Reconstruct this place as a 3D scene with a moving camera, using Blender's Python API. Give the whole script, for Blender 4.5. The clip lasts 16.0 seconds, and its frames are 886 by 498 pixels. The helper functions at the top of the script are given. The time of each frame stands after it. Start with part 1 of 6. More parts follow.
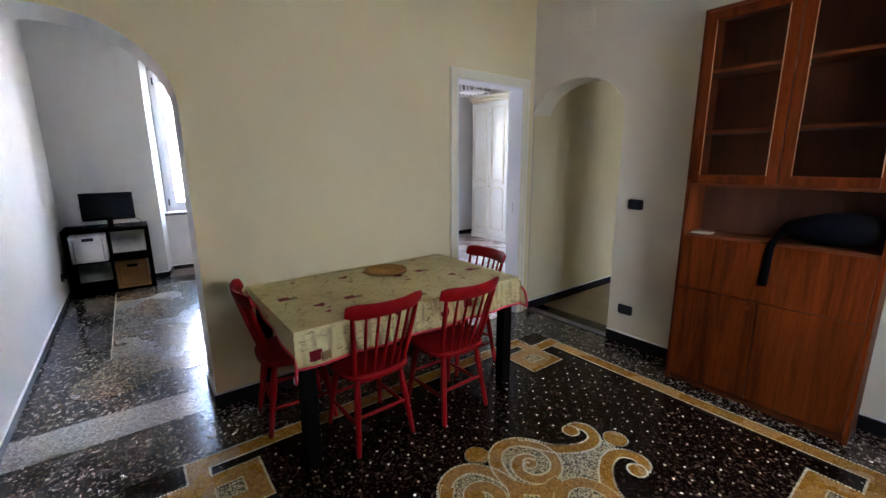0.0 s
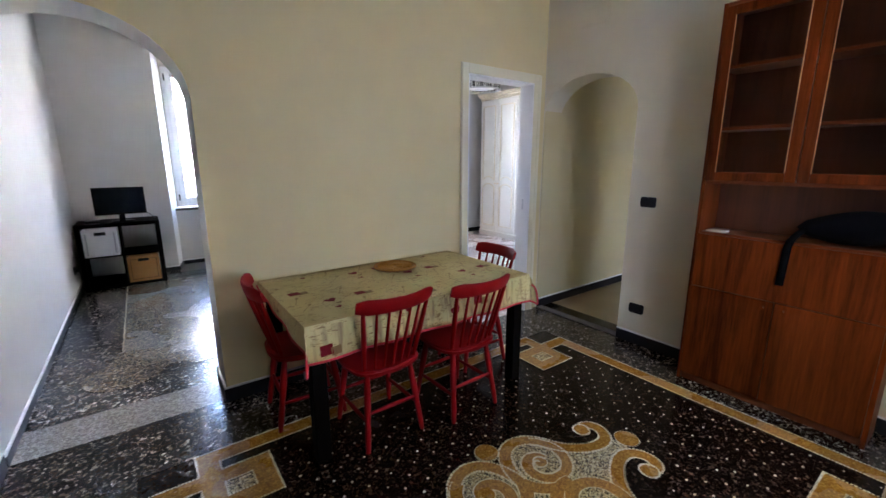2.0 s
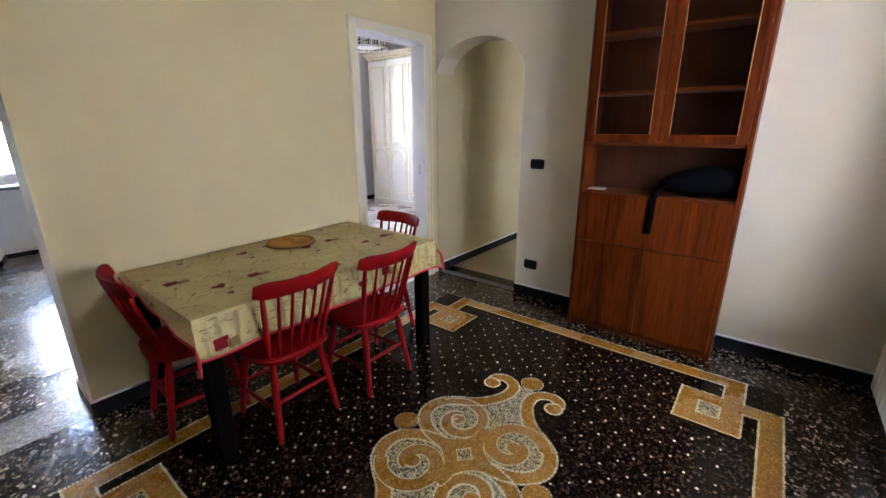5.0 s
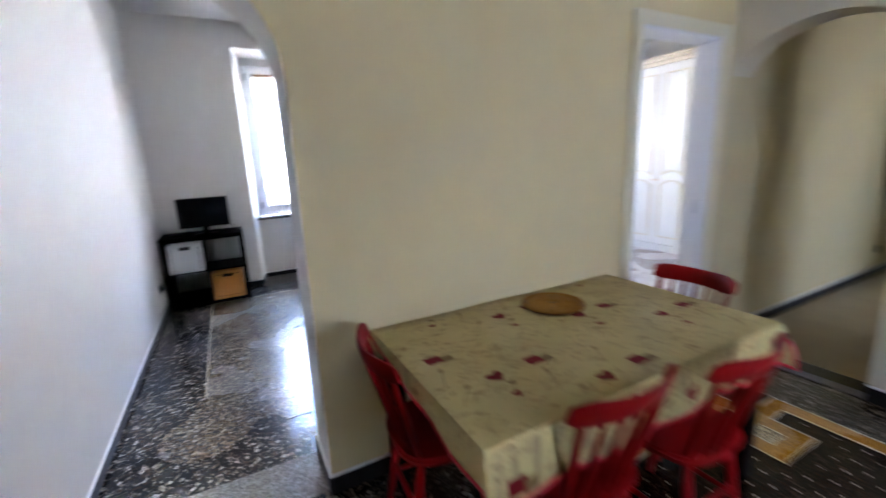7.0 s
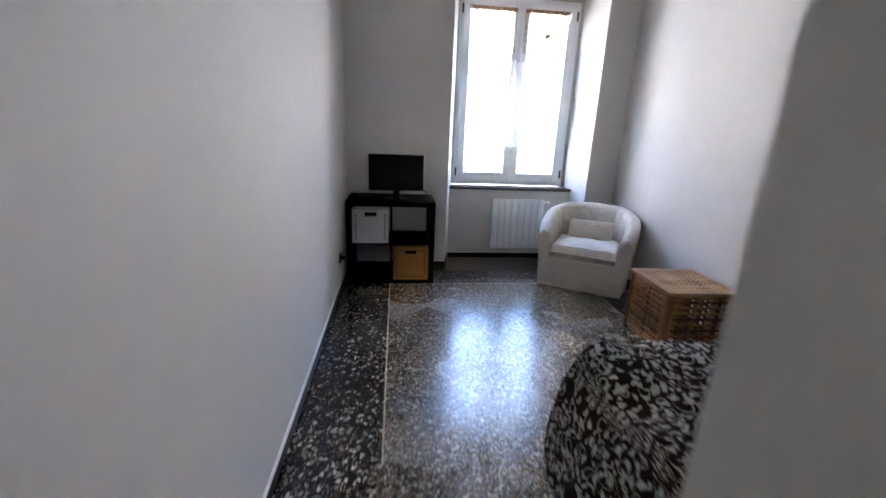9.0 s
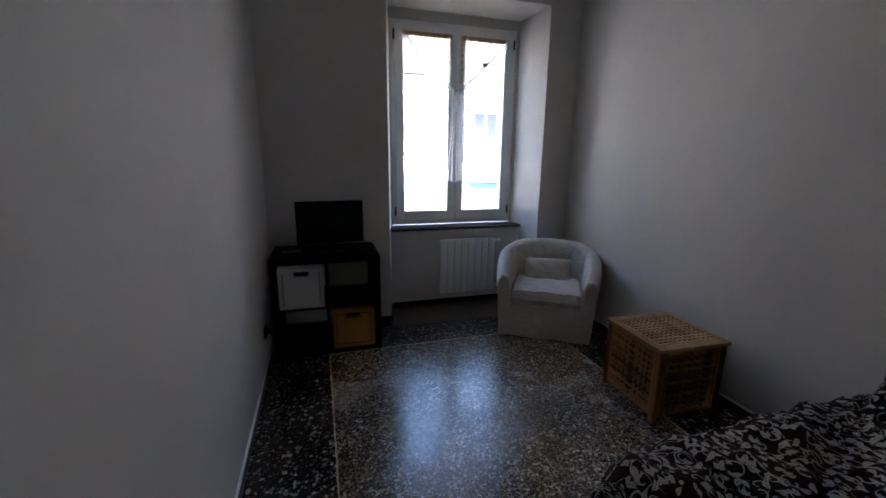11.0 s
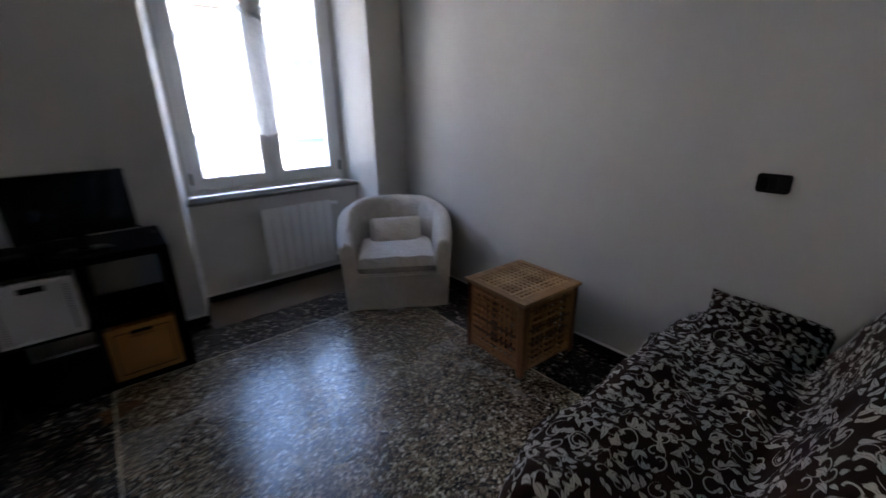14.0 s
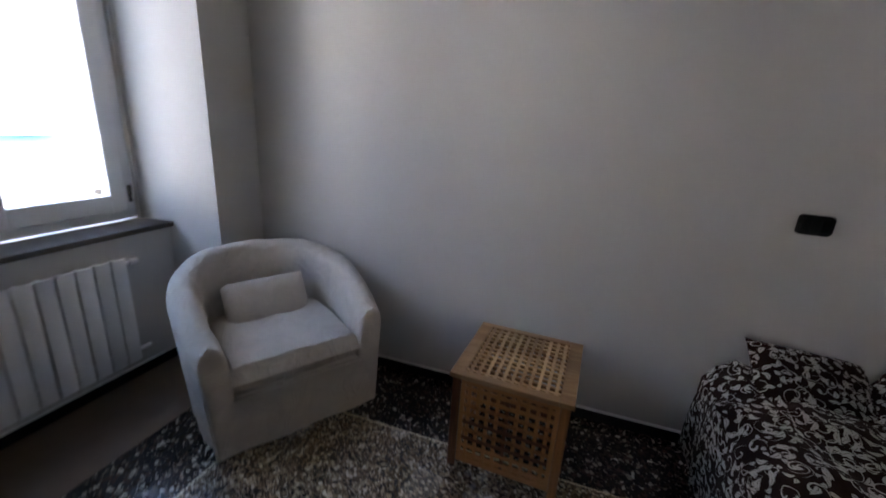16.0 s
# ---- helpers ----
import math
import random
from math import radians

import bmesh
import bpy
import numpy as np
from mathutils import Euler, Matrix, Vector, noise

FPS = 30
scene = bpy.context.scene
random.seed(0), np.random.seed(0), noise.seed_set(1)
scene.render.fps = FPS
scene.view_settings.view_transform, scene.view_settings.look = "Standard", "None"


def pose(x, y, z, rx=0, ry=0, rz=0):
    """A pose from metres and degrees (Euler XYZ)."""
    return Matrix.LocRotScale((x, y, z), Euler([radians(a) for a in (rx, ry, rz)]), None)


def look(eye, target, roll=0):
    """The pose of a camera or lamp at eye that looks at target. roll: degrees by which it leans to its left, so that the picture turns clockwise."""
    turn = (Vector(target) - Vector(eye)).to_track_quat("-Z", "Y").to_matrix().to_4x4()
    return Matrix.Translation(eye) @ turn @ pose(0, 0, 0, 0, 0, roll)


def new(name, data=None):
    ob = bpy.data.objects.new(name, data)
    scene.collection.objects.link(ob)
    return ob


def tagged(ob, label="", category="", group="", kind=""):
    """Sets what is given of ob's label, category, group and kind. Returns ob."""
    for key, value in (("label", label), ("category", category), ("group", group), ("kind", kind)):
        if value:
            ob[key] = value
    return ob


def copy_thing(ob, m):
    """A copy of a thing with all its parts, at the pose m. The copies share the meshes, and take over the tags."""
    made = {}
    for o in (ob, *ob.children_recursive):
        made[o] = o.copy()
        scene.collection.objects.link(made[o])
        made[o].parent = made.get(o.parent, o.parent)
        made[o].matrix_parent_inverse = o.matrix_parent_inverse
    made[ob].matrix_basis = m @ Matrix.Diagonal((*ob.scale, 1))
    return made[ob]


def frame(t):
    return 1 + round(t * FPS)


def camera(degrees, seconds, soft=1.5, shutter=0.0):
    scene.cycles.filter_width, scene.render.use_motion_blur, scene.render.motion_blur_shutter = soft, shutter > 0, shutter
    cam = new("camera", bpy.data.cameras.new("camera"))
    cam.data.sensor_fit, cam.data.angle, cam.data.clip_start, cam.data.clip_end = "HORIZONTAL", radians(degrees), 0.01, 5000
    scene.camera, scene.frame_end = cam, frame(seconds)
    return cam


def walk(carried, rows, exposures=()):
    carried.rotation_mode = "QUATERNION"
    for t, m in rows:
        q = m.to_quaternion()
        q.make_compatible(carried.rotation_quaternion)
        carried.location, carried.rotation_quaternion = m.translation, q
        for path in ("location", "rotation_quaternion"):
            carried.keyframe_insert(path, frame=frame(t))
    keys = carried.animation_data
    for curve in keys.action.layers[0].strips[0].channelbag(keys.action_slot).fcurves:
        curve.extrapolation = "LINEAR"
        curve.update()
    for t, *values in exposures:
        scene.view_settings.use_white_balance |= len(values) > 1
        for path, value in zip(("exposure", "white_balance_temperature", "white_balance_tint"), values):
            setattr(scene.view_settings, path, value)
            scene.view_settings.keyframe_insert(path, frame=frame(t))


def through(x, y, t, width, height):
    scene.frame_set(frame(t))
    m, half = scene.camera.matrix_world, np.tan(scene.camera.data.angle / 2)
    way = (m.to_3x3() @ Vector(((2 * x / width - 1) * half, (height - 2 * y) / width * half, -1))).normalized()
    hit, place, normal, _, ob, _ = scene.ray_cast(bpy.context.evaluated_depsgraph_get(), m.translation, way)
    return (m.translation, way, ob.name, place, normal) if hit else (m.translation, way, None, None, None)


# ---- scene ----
import itertools

cam = camera(94.7, 16.0, soft=1.5, shutter=0.8)
EXPOSURES = [(0.0, 6.5, 6010, 20), (2.0, 6.5, 6010, 20), (3.0, 6.55, 6110, 20), (3.7, 6.65, 6160, 20), (5.8, 6.9, 6460, 20), (6.0, 6.9, 6460, 20), (6.5, 6.8, 5860, 20), (7.0, 6.6, 5860, 20), (7.5, 6.32, 6060, 20), (8.0, 6.07, 6010, 20), (9.0, 5.62, 6220, 20), (10.0, 5.17, 6170, 20), (10.2, 4.97, 6220, 20), (12.3, 1.97, 6270, 20), (13.0, 2.27, 6270, 20), (13.5, 2.94, 6270, 20), (14.0, 4.12, 6320, 20), (14.5, 4.42, 6320, 20), (16.0, 4.27, 6470, 20)]
PATH = [
    (0, (-0.137, -0.122, 1.51), (1.046, 1.437, 1.098), -0.4),
    (0.5, (-0.142, -0.121, 1.503), (1.041, 1.437, 1.086), -0.4),
    (1, (-0.148, -0.12, 1.498), (1.029, 1.442, 1.08), -1.1),
    (1.5, (-0.15, -0.118, 1.502), (0.983, 1.477, 1.088), -1.6),
    (2, (-0.148, -0.097, 1.498), (1.008, 1.48, 1.075), -0.1),
    (2.5, (-0.156, -0.041, 1.519), (1.13, 1.443, 1.138), -0.3),
    (3, (-0.186, 0.015, 1.524), (1.202, 1.422, 1.214), -0.7),
    (3.5, (-0.214, 0.026, 1.49), (1.162, 1.413, 1.064), -0.4),
    (3.7, (-0.199, -0.014, 1.445), (1.208, 1.271, 0.834), 1.3),
    (5.8, (-0.133, 0.023, 1.509), (1.43, 1.176, 1.032), -0.4),
    (6, (-0.129, 0.13, 1.507), (1.484, 1.238, 1.095), 1.1),
    (6.5, (-0.156, 0.471, 1.477), (1.124, 1.954, 1.071), -1.7),
    (7, (-0.119, 0.913, 1.49), (0.78, 2.647, 1.061), -2.6),
    (7.5, (-0.225, 1.282, 1.433), (0.466, 3.081, 0.898), 2.5),
    (8, (-0.359, 1.629, 1.448), (0.159, 3.431, 0.751), 2.9),
    (8.5, (-0.387, 2.033, 1.407), (-0.085, 3.863, 0.661), 2.9),
    (9, (-0.382, 2.387, 1.412), (-0.149, 4.295, 0.858), 2.4),
    (9.5, (-0.392, 2.681, 1.342), (0.082, 4.499, 0.656), 7.0),
    (10, (-0.479, 2.918, 1.467), (0.023, 4.771, 0.907), 0.8),
    (10.2, (-0.459, 2.964, 1.5), (0.026, 4.832, 0.978), 1.4),
    (12.3, (-0.438, 2.964, 1.55), (0.3, 4.777, 1.139), -1.9),
    (12.5, (-0.441, 2.959, 1.526), (0.306, 4.76, 1.081), -1.9),
    (13, (-0.396, 3.01, 1.513), (0.439, 4.76, 1.021), -1.8),
    (13.5, (-0.295, 3.196, 1.483), (0.703, 4.817, 0.869), -2.7),
    (14, (-0.19, 3.399, 1.471), (1.0, 4.868, 0.818), -0.9),
    (14.5, (-0.16, 3.742, 1.437), (1.292, 4.897, 0.691), 1.6),
    (15, (-0.12, 4.051, 1.41), (1.515, 5.001, 0.761), 2.6),
    (15.5, (0.014, 4.426, 1.409), (1.717, 5.241, 0.748), 3.0),
    (16, (-0.015, 4.74, 1.449), (1.801, 5.336, 0.86), 3.6),
]
walk(cam, [(t, look(eye, target, roll)) for t, eye, target, roll in PATH],
     exposures=EXPOSURES)


# ---- light ----
world = bpy.data.worlds.new("sky")
scene.world = world
world.use_nodes = True
wt = world.node_tree
sky = wt.nodes.new("ShaderNodeTexSky")
sky.sky_type, sky.sun_disc = "NISHITA", False
sky.sun_elevation, sky.sun_rotation = radians(39.4), radians(229.8)
wt.links.new(sky.outputs[0], wt.nodes["Background"].inputs[0])
wt.nodes["Background"].inputs[1].default_value = 0.15

sun = new("sun", bpy.data.lights.new("sun", "SUN"))
sun.data.energy, sun.data.angle, sun.data.color = 5.0, radians(0.5), (1.0, 0.96, 0.91)
sun.matrix_world = look((-13, -11, 14), (0, 0, 0))


def window_light(name, eye, target, sx, sy, watts, colour):
    lamp = new(name, bpy.data.lights.new(name, "AREA"))
    lamp.data.shape, lamp.data.size, lamp.data.size_y = "RECTANGLE", sx, sy
    lamp.data.energy, lamp.data.color = watts, colour
    lamp.matrix_world = look(eye, target)


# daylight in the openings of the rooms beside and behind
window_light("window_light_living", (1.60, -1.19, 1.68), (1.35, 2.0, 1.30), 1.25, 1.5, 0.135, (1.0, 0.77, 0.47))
window_light("window_light_bedroom", (3.4, 6.85, 1.78), (3.6, 3.0, 1.2), 0.7, 1.1, 0.95, (0.80, 0.89, 1.0))
window_light("window_light_corridor", (4.77, 0.13, 1.3), (4.77, 3.0, 1.25), 0.5, 1.5, 0.045, (1.0, 0.88, 0.64))

# ---- materials ----


class Nodes:
    """A small node builder for one material."""

    def __init__(self, name):
        self.m = bpy.data.materials.new(name)
        self.m.use_nodes = True
        self.t = self.m.node_tree
        self.b = self.t.nodes["Principled BSDF"]
        self.pos = self.t.nodes.new("ShaderNodeNewGeometry").outputs["Position"]

    def add(self, kind, inputs=(), **props):
        n = self.t.nodes.new(kind)
        for k, v in props.items():
            setattr(n, k, v)
        for k, v in dict(inputs).items():
            self.put(n.inputs[k], v)
        return n

    def put(self, socket, v):
        if isinstance(v, bpy.types.NodeSocket):
            self.t.links.new(v, socket)
        else:
            if isinstance(v, tuple) and len(v) == 3 and socket.type == "RGBA":
                v = (*v, 1)
            socket.default_value = v

    def math(self, op, a, b=0.0, c=0.0, clamp=False):
        n = self.add("ShaderNodeMath", {0: a, 1: b, 2: c}, operation=op, use_clamp=clamp)
        return n.outputs[0]

    def mix(self, f, a, b):
        n = self.add("ShaderNodeMix", {0: f, 6: a, 7: b}, data_type="RGBA")
        return n.outputs[2]

    def noise(self, scale, detail=4, vec=None, rough=0.55, distort=0.0):
        return self.add("ShaderNodeTexNoise", {"Vector": vec or self.pos, "Scale": scale, "Detail": detail, "Roughness": rough, "Distortion": distort})

    def ramp(self, fac, stops, mode="LINEAR"):
        n = self.add("ShaderNodeValToRGB", {0: fac})
        r = n.color_ramp
        r.interpolation = mode
        while len(r.elements) < len(stops):
            r.elements.new(0.5)
        for e, (p, c) in zip(r.elements, stops):
            e.position, e.color = p, (*c, 1) if len(c) == 3 else c
        return n.outputs[0]

    def range(self, v, a, b, c, d):
        return self.add("ShaderNodeMapRange", {0: v, 1: a, 2: b, 3: c, 4: d}).outputs[0]

    def bump(self, height, strength=0.2, distance=0.01):
        n = self.add("ShaderNodeBump", {"Height": height, "Strength": strength, "Distance": distance})
        self.t.links.new(n.outputs[0], self.b.inputs["Normal"])

    def done(self, colour, rough=0.5, metal=0.0, spec=0.5, **more):
        self.put(self.b.inputs["Base Color"], colour)
        self.put(self.b.inputs["Roughness"], rough)
        self.put(self.b.inputs["Metallic"], metal)
        self.put(self.b.inputs["Specular IOR Level"], spec)
        for k, v in more.items():
            self.put(self.b.inputs[k.replace("_", " ")], v)
        return self.m


def scaled(c, f):
    return tuple(min(1.0, v * f) for v in c)


def plain(name, c, rough=0.5, metal=0.0, var=0.12, big=2.0, fine=60.0, bump=0.08, spec=0.5, **more):
    """Colour with a slow and a fine variation, and a fine relief."""
    n = Nodes(name)
    a, f = n.noise(big, 3).outputs[0], n.noise(fine, 5).outputs[0]
    k = n.math("ADD", n.math("MULTIPLY", a, 0.6), n.math("MULTIPLY", f, 0.4))
    col = n.ramp(k, [(0.3, scaled(c, 1 - var)), (0.7, scaled(c, 1 + var))])
    if bump:
        n.bump(f, bump, 0.004)
    return n.done(col, n.range(f, 0.3, 0.7, rough * 0.85, min(1, rough * 1.15)), metal, spec, **more)


def plaster(name, c):
    """Painted plaster: roller stipple, slow unevenness and faint scuffs."""
    n = Nodes(name)
    slow, mid, fine = n.noise(0.9, 4).outputs[0], n.noise(7, 4).outputs[0], n.noise(260, 3).outputs[0]
    k = n.math("ADD", n.math("MULTIPLY", slow, 0.65), n.math("MULTIPLY", mid, 0.35))
    col = n.ramp(k, [(0.32, scaled(c, 0.95)), (0.68, scaled(c, 1.02))])
    h = n.math("ADD", n.math("MULTIPLY", mid, 0.9), n.math("MULTIPLY", fine, 0.25))
    n.bump(h, 0.12, 0.006)
    return n.done(col, 0.75, 0, 0.25)


def terrazzo(name, stops, matrix, scale=55.0, rough=0.17, joint=0.05, spec=0.5):
    """Polished stone chips of two sizes in a cement matrix."""
    n = Nodes(name)
    warp = n.noise(38, 2)
    vec = n.add("ShaderNodeVectorMath", {0: n.pos, 1: n.add("ShaderNodeVectorMath", {0: warp.outputs["Color"], 1: (0.012, 0.012, 0.0)}, operation="MULTIPLY").outputs[0]}, operation="ADD").outputs[0]
    big = n.add("ShaderNodeTexVoronoi", {"Vector": vec, "Scale": scale})
    edge = n.add("ShaderNodeTexVoronoi", {"Vector": vec, "Scale": scale}, feature="DISTANCE_TO_EDGE")
    small = n.add("ShaderNodeTexVoronoi", {"Vector": vec, "Scale": scale * 2.6})
    pick = n.add("ShaderNodeSeparateColor", {0: big.outputs["Color"]})
    pick2 = n.add("ShaderNodeSeparateColor", {0: small.outputs["Color"]})
    chip = n.ramp(pick.outputs[0], stops, "CONSTANT")
    chip2 = n.ramp(pick2.outputs[0], stops, "CONSTANT")
    fill = n.mix(n.math("GREATER_THAN", pick2.outputs[1], 0.45), matrix, chip2)
    inside = n.math("MULTIPLY", n.math("GREATER_THAN", edge.outputs[0], joint), n.math("GREATER_THAN", pick.outputs[1], 0.3))
    col = n.mix(inside, fill, chip)
    wear = n.noise(1.7, 5).outputs[0]
    cloud = n.noise(9, 4).outputs[0]
    col = n.mix(n.range(cloud, 0.35, 0.75, 0.0, 0.14), col, matrix)
    n.bump(cloud, 0.015, 0.01)
    return n.done(col, n.range(wear, 0.3, 0.7, rough * 0.75, rough * 1.45), 0, spec)


def wood(name, dark, light, scale=1.0, rough=0.35, axis="z", spec=0.5, differ=0.08):
    """Long grain along one axis, with broad flamed bands."""
    n = Nodes(name)
    st = {"x": (0.6, 9, 9), "y": (9, 0.6, 9), "z": (9, 9, 0.6)}[axis]
    vec = n.add("ShaderNodeVectorMath", {0: n.pos, 1: tuple(v * scale for v in st)}, operation="MULTIPLY").outputs[0]
    broad = n.noise(1.0, 4, vec, 0.6, 0.8).outputs[0]
    grain = n.noise(9.0, 6, vec, 0.7, 0.3).outputs[0]
    rnd = n.add("ShaderNodeObjectInfo").outputs["Random"]
    k = n.math("ADD", n.math("MULTIPLY", broad, 0.62), n.math("MULTIPLY", grain, 0.38))
    k = n.math("ADD", k, n.math("MULTIPLY", n.math("SUBTRACT", rnd, 0.5), differ))
    col = n.ramp(k, [(0.36, dark), (0.64, light)])
    n.bump(grain, 0.06, 0.003)
    return n.done(col, n.range(grain, 0.3, 0.7, rough * 0.85, rough * 1.2), 0, spec)


WALL_CREAM = plaster("cream_wall_paint", (0.67, 0.545, 0.28))
WALL_WHITE = plaster("white_wall_paint", (0.62, 0.60, 0.56))
WALL_BEIGE = plaster("off_white_wall_paint", (0.65, 0.575, 0.41))
CEILING_WHITE = plaster("white_ceiling_paint", (0.60, 0.58, 0.54))
WALL_CORRIDOR = plaster("corridor_wall_paint", (0.60, 0.505, 0.28))
SKIRTING = plain("black_skirting_stone", (0.010, 0.010, 0.011), 0.45, var=0.3, spec=0.15)
DARK_CHIPS = terrazzo("dark_terrazzo", [(0, (0.005, 0.003, 0.0022)), (0.46, (0.014, 0.0075, 0.0042)), (0.70, (0.032, 0.017, 0.008)), (0.87, (0.06, 0.035, 0.018)), (0.97, (0.10, 0.07, 0.042))], (0.006, 0.004, 0.003), 75, 0.2, spec=0.25)
GREY_CHIPS = terrazzo("grey_terrazzo", [(0, (0.010, 0.007, 0.005)), (0.42, (0.03, 0.021, 0.015)), (0.62, (0.075, 0.056, 0.038)), (0.78, (0.18, 0.145, 0.10)), (0.90, (0.34, 0.29, 0.22))], (0.022, 0.017, 0.013), 64, 0.19, spec=0.6)
LIGHT_CHIPS = terrazzo("light_terrazzo", [(0, (0.026, 0.017, 0.010)), (0.26, (0.10, 0.068, 0.038)), (0.46, (0.23, 0.168, 0.10)), (0.70, (0.40, 0.32, 0.21)), (0.88, (0.60, 0.51, 0.38))], (0.05, 0.035, 0.022), 78, 0.225, spec=0.95)
WINDOWROOM_CHIPS = terrazzo("coarse_dark_terrazzo", [(0, (0.012, 0.009, 0.007)), (0.44, (0.036, 0.024, 0.016)), (0.63, (0.10, 0.070, 0.045)), (0.77, (0.29, 0.245, 0.18)), (0.89, (0.52, 0.47, 0.38))], (0.014, 0.010, 0.008), 58, 0.2, spec=0.6)
BAND_CHIPS = terrazzo("pale_terrazzo_band", [(0, (0.22, 0.2, 0.17)), (0.4, (0.36, 0.33, 0.28)), (0.7, (0.5, 0.47, 0.41))], (0.3, 0.27, 0.22), 95, 0.2)
OCHRE_CHIPS = terrazzo("ochre_terrazzo", [(0, (0.20, 0.082, 0.010)), (0.4, (0.30, 0.138, 0.018)), (0.75, (0.40, 0.21, 0.04))], (0.26, 0.115, 0.016), 110, 0.25, spec=0.3)
OCHRE_DARK = terrazzo("brown_terrazzo", [(0, (0.06, 0.03, 0.015)), (0.4, (0.13, 0.06, 0.028)), (0.75, (0.22, 0.12, 0.06))], (0.10, 0.05, 0.025), 90, 0.2)
TESSERA = plain("white_marble_tesserae", (0.62, 0.52, 0.35), 0.35, var=0.25, spec=0.3)
NICHE_FLOOR = plain("brown_stone_slab", (0.10, 0.068, 0.043), 0.5, var=0.25, big=5)
CORRIDOR_FLOOR = plain("beige_floor_tile", (0.33, 0.24, 0.12), 0.4, var=0.15, big=3)
BEDROOM_FLOOR = terrazzo("rose_terrazzo", [(0, (0.3, 0.2, 0.17)), (0.3, (0.5, 0.42, 0.38)), (0.7, (0.65, 0.6, 0.56))], (0.5, 0.45, 0.42), 60, 0.25)
PVC = plain("white_window_plastic", (0.84, 0.85, 0.87), 0.32, var=0.03, bump=0.02)
TRIM_CREAM = plain("cream_door_trim_paint", (0.72, 0.65, 0.44), 0.5, var=0.05)
TRIM_WHITE = plain("white_lacquered_door_lining", (0.75, 0.74, 0.72), 0.4, var=0.04)
SILL = plain("grey_marble_sill", (0.12, 0.105, 0.09), 0.85, var=0.2, big=9, spec=0.05)
BLACK_PLASTIC = plain("black_plastic", (0.008, 0.008, 0.009), 0.45, var=0.2, spec=0.15)
STEEL = plain("brushed_steel", (0.55, 0.55, 0.55), 0.3, 1.0, var=0.1)
GLASS_NODES = Nodes("window_glass")
GLASS = GLASS_NODES.done((0.97, 0.99, 0.98), 0.02, 0, 0.5, Transmission_Weight=1.0, IOR=1.03)

BORDER_CHIPS = terrazzo("dark_border_terrazzo", [(0, (0.012, 0.010, 0.009)), (0.45, (0.035, 0.026, 0.02)), (0.70, (0.09, 0.06, 0.045)), (0.84, (0.28, 0.25, 0.2)), (0.93, (0.48, 0.44, 0.37))], (0.018, 0.014, 0.012), 58)
MOSAIC = terrazzo("mosaic_ground", [(0, (0.30, 0.215, 0.10)), (0.35, (0.46, 0.36, 0.20)), (0.7, (0.60, 0.49, 0.30))], (0.03, 0.022, 0.014), 70, 0.35, 0.16, spec=0.15)
BLACK_WOOD = wood("black_brown_wood", (0.0025, 0.002, 0.0016), (0.006, 0.0045, 0.0035), 1.0, 0.65, spec=0.03)
CHERRY = wood("cherry_veneer", (0.045, 0.0068, 0.0011), (0.175, 0.032, 0.0046), 0.9, 0.42, spec=0.07)
CHERRY_H = wood("cherry_veneer_shelves", (0.075, 0.014, 0.003), (0.20, 0.048, 0.010), 0.9, 0.4, "y", 0.25)
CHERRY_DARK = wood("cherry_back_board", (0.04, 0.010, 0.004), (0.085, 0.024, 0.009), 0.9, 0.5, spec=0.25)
CHERRY_LIGHT = plain("pale_cherry_edge", (0.46, 0.23, 0.10), 0.4)
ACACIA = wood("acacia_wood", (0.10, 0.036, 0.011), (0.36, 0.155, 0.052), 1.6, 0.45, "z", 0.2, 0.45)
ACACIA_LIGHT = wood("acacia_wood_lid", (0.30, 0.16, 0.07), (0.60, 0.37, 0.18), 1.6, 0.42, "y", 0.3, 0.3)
RED_PAINT = plain("red_chair_paint", (0.22, 0.003, 0.003), 0.5, var=0.14, big=8, fine=120, bump=0.1, spec=0.14)
RED_HEM = plain("red_hem_tape", (0.50, 0.012, 0.022), 0.6)
PRINT_RED = plain("dark_red_print", (0.17, 0.006, 0.009), 0.55, var=0.2, fine=90, spec=0.1)
PRINT_FAINT = plain("faint_brown_print", (0.27, 0.18, 0.065), 0.5, var=0.2, spec=0.15)
PRINT_TAN = plain("tan_print", (0.20, 0.125, 0.038), 0.5, var=0.2, spec=0.15)
WICKER = plain("honey_wicker", (0.36, 0.165, 0.028), 0.6, var=0.35, fine=90, spec=0.12)
WICKER_DARK = plain("dark_wicker", (0.07, 0.026, 0.007), 0.6, var=0.3)
WICKER_WHITE = plain("white_painted_wicker", (0.72, 0.71, 0.69), 0.55, var=0.1, fine=120)
SLOT = plain("dark_wicker_gap", (0.05, 0.05, 0.05), 0.8)
RATTAN = plain("natural_rattan", (0.44, 0.185, 0.042), 0.5, var=0.25, fine=120)
BLACK_FABRIC = plain("black_nylon", (0.0025, 0.0025, 0.0028), 0.95, var=0.3, fine=300, bump=0.3, spec=0.05)
PAPER = plain("white_paper", (0.7, 0.7, 0.68), 0.7)
SWITCH_DARK = plain("matt_black_rocker", (0.009, 0.009, 0.010), 0.55, spec=0.12)
RAD_WHITE = plain("white_enamel", (0.86, 0.86, 0.85), 0.35, var=0.04)
BLACK_GLOSS = plain("gloss_black_plastic", (0.008, 0.008, 0.009), 0.25, var=0.1, bump=0.0, spec=0.3)
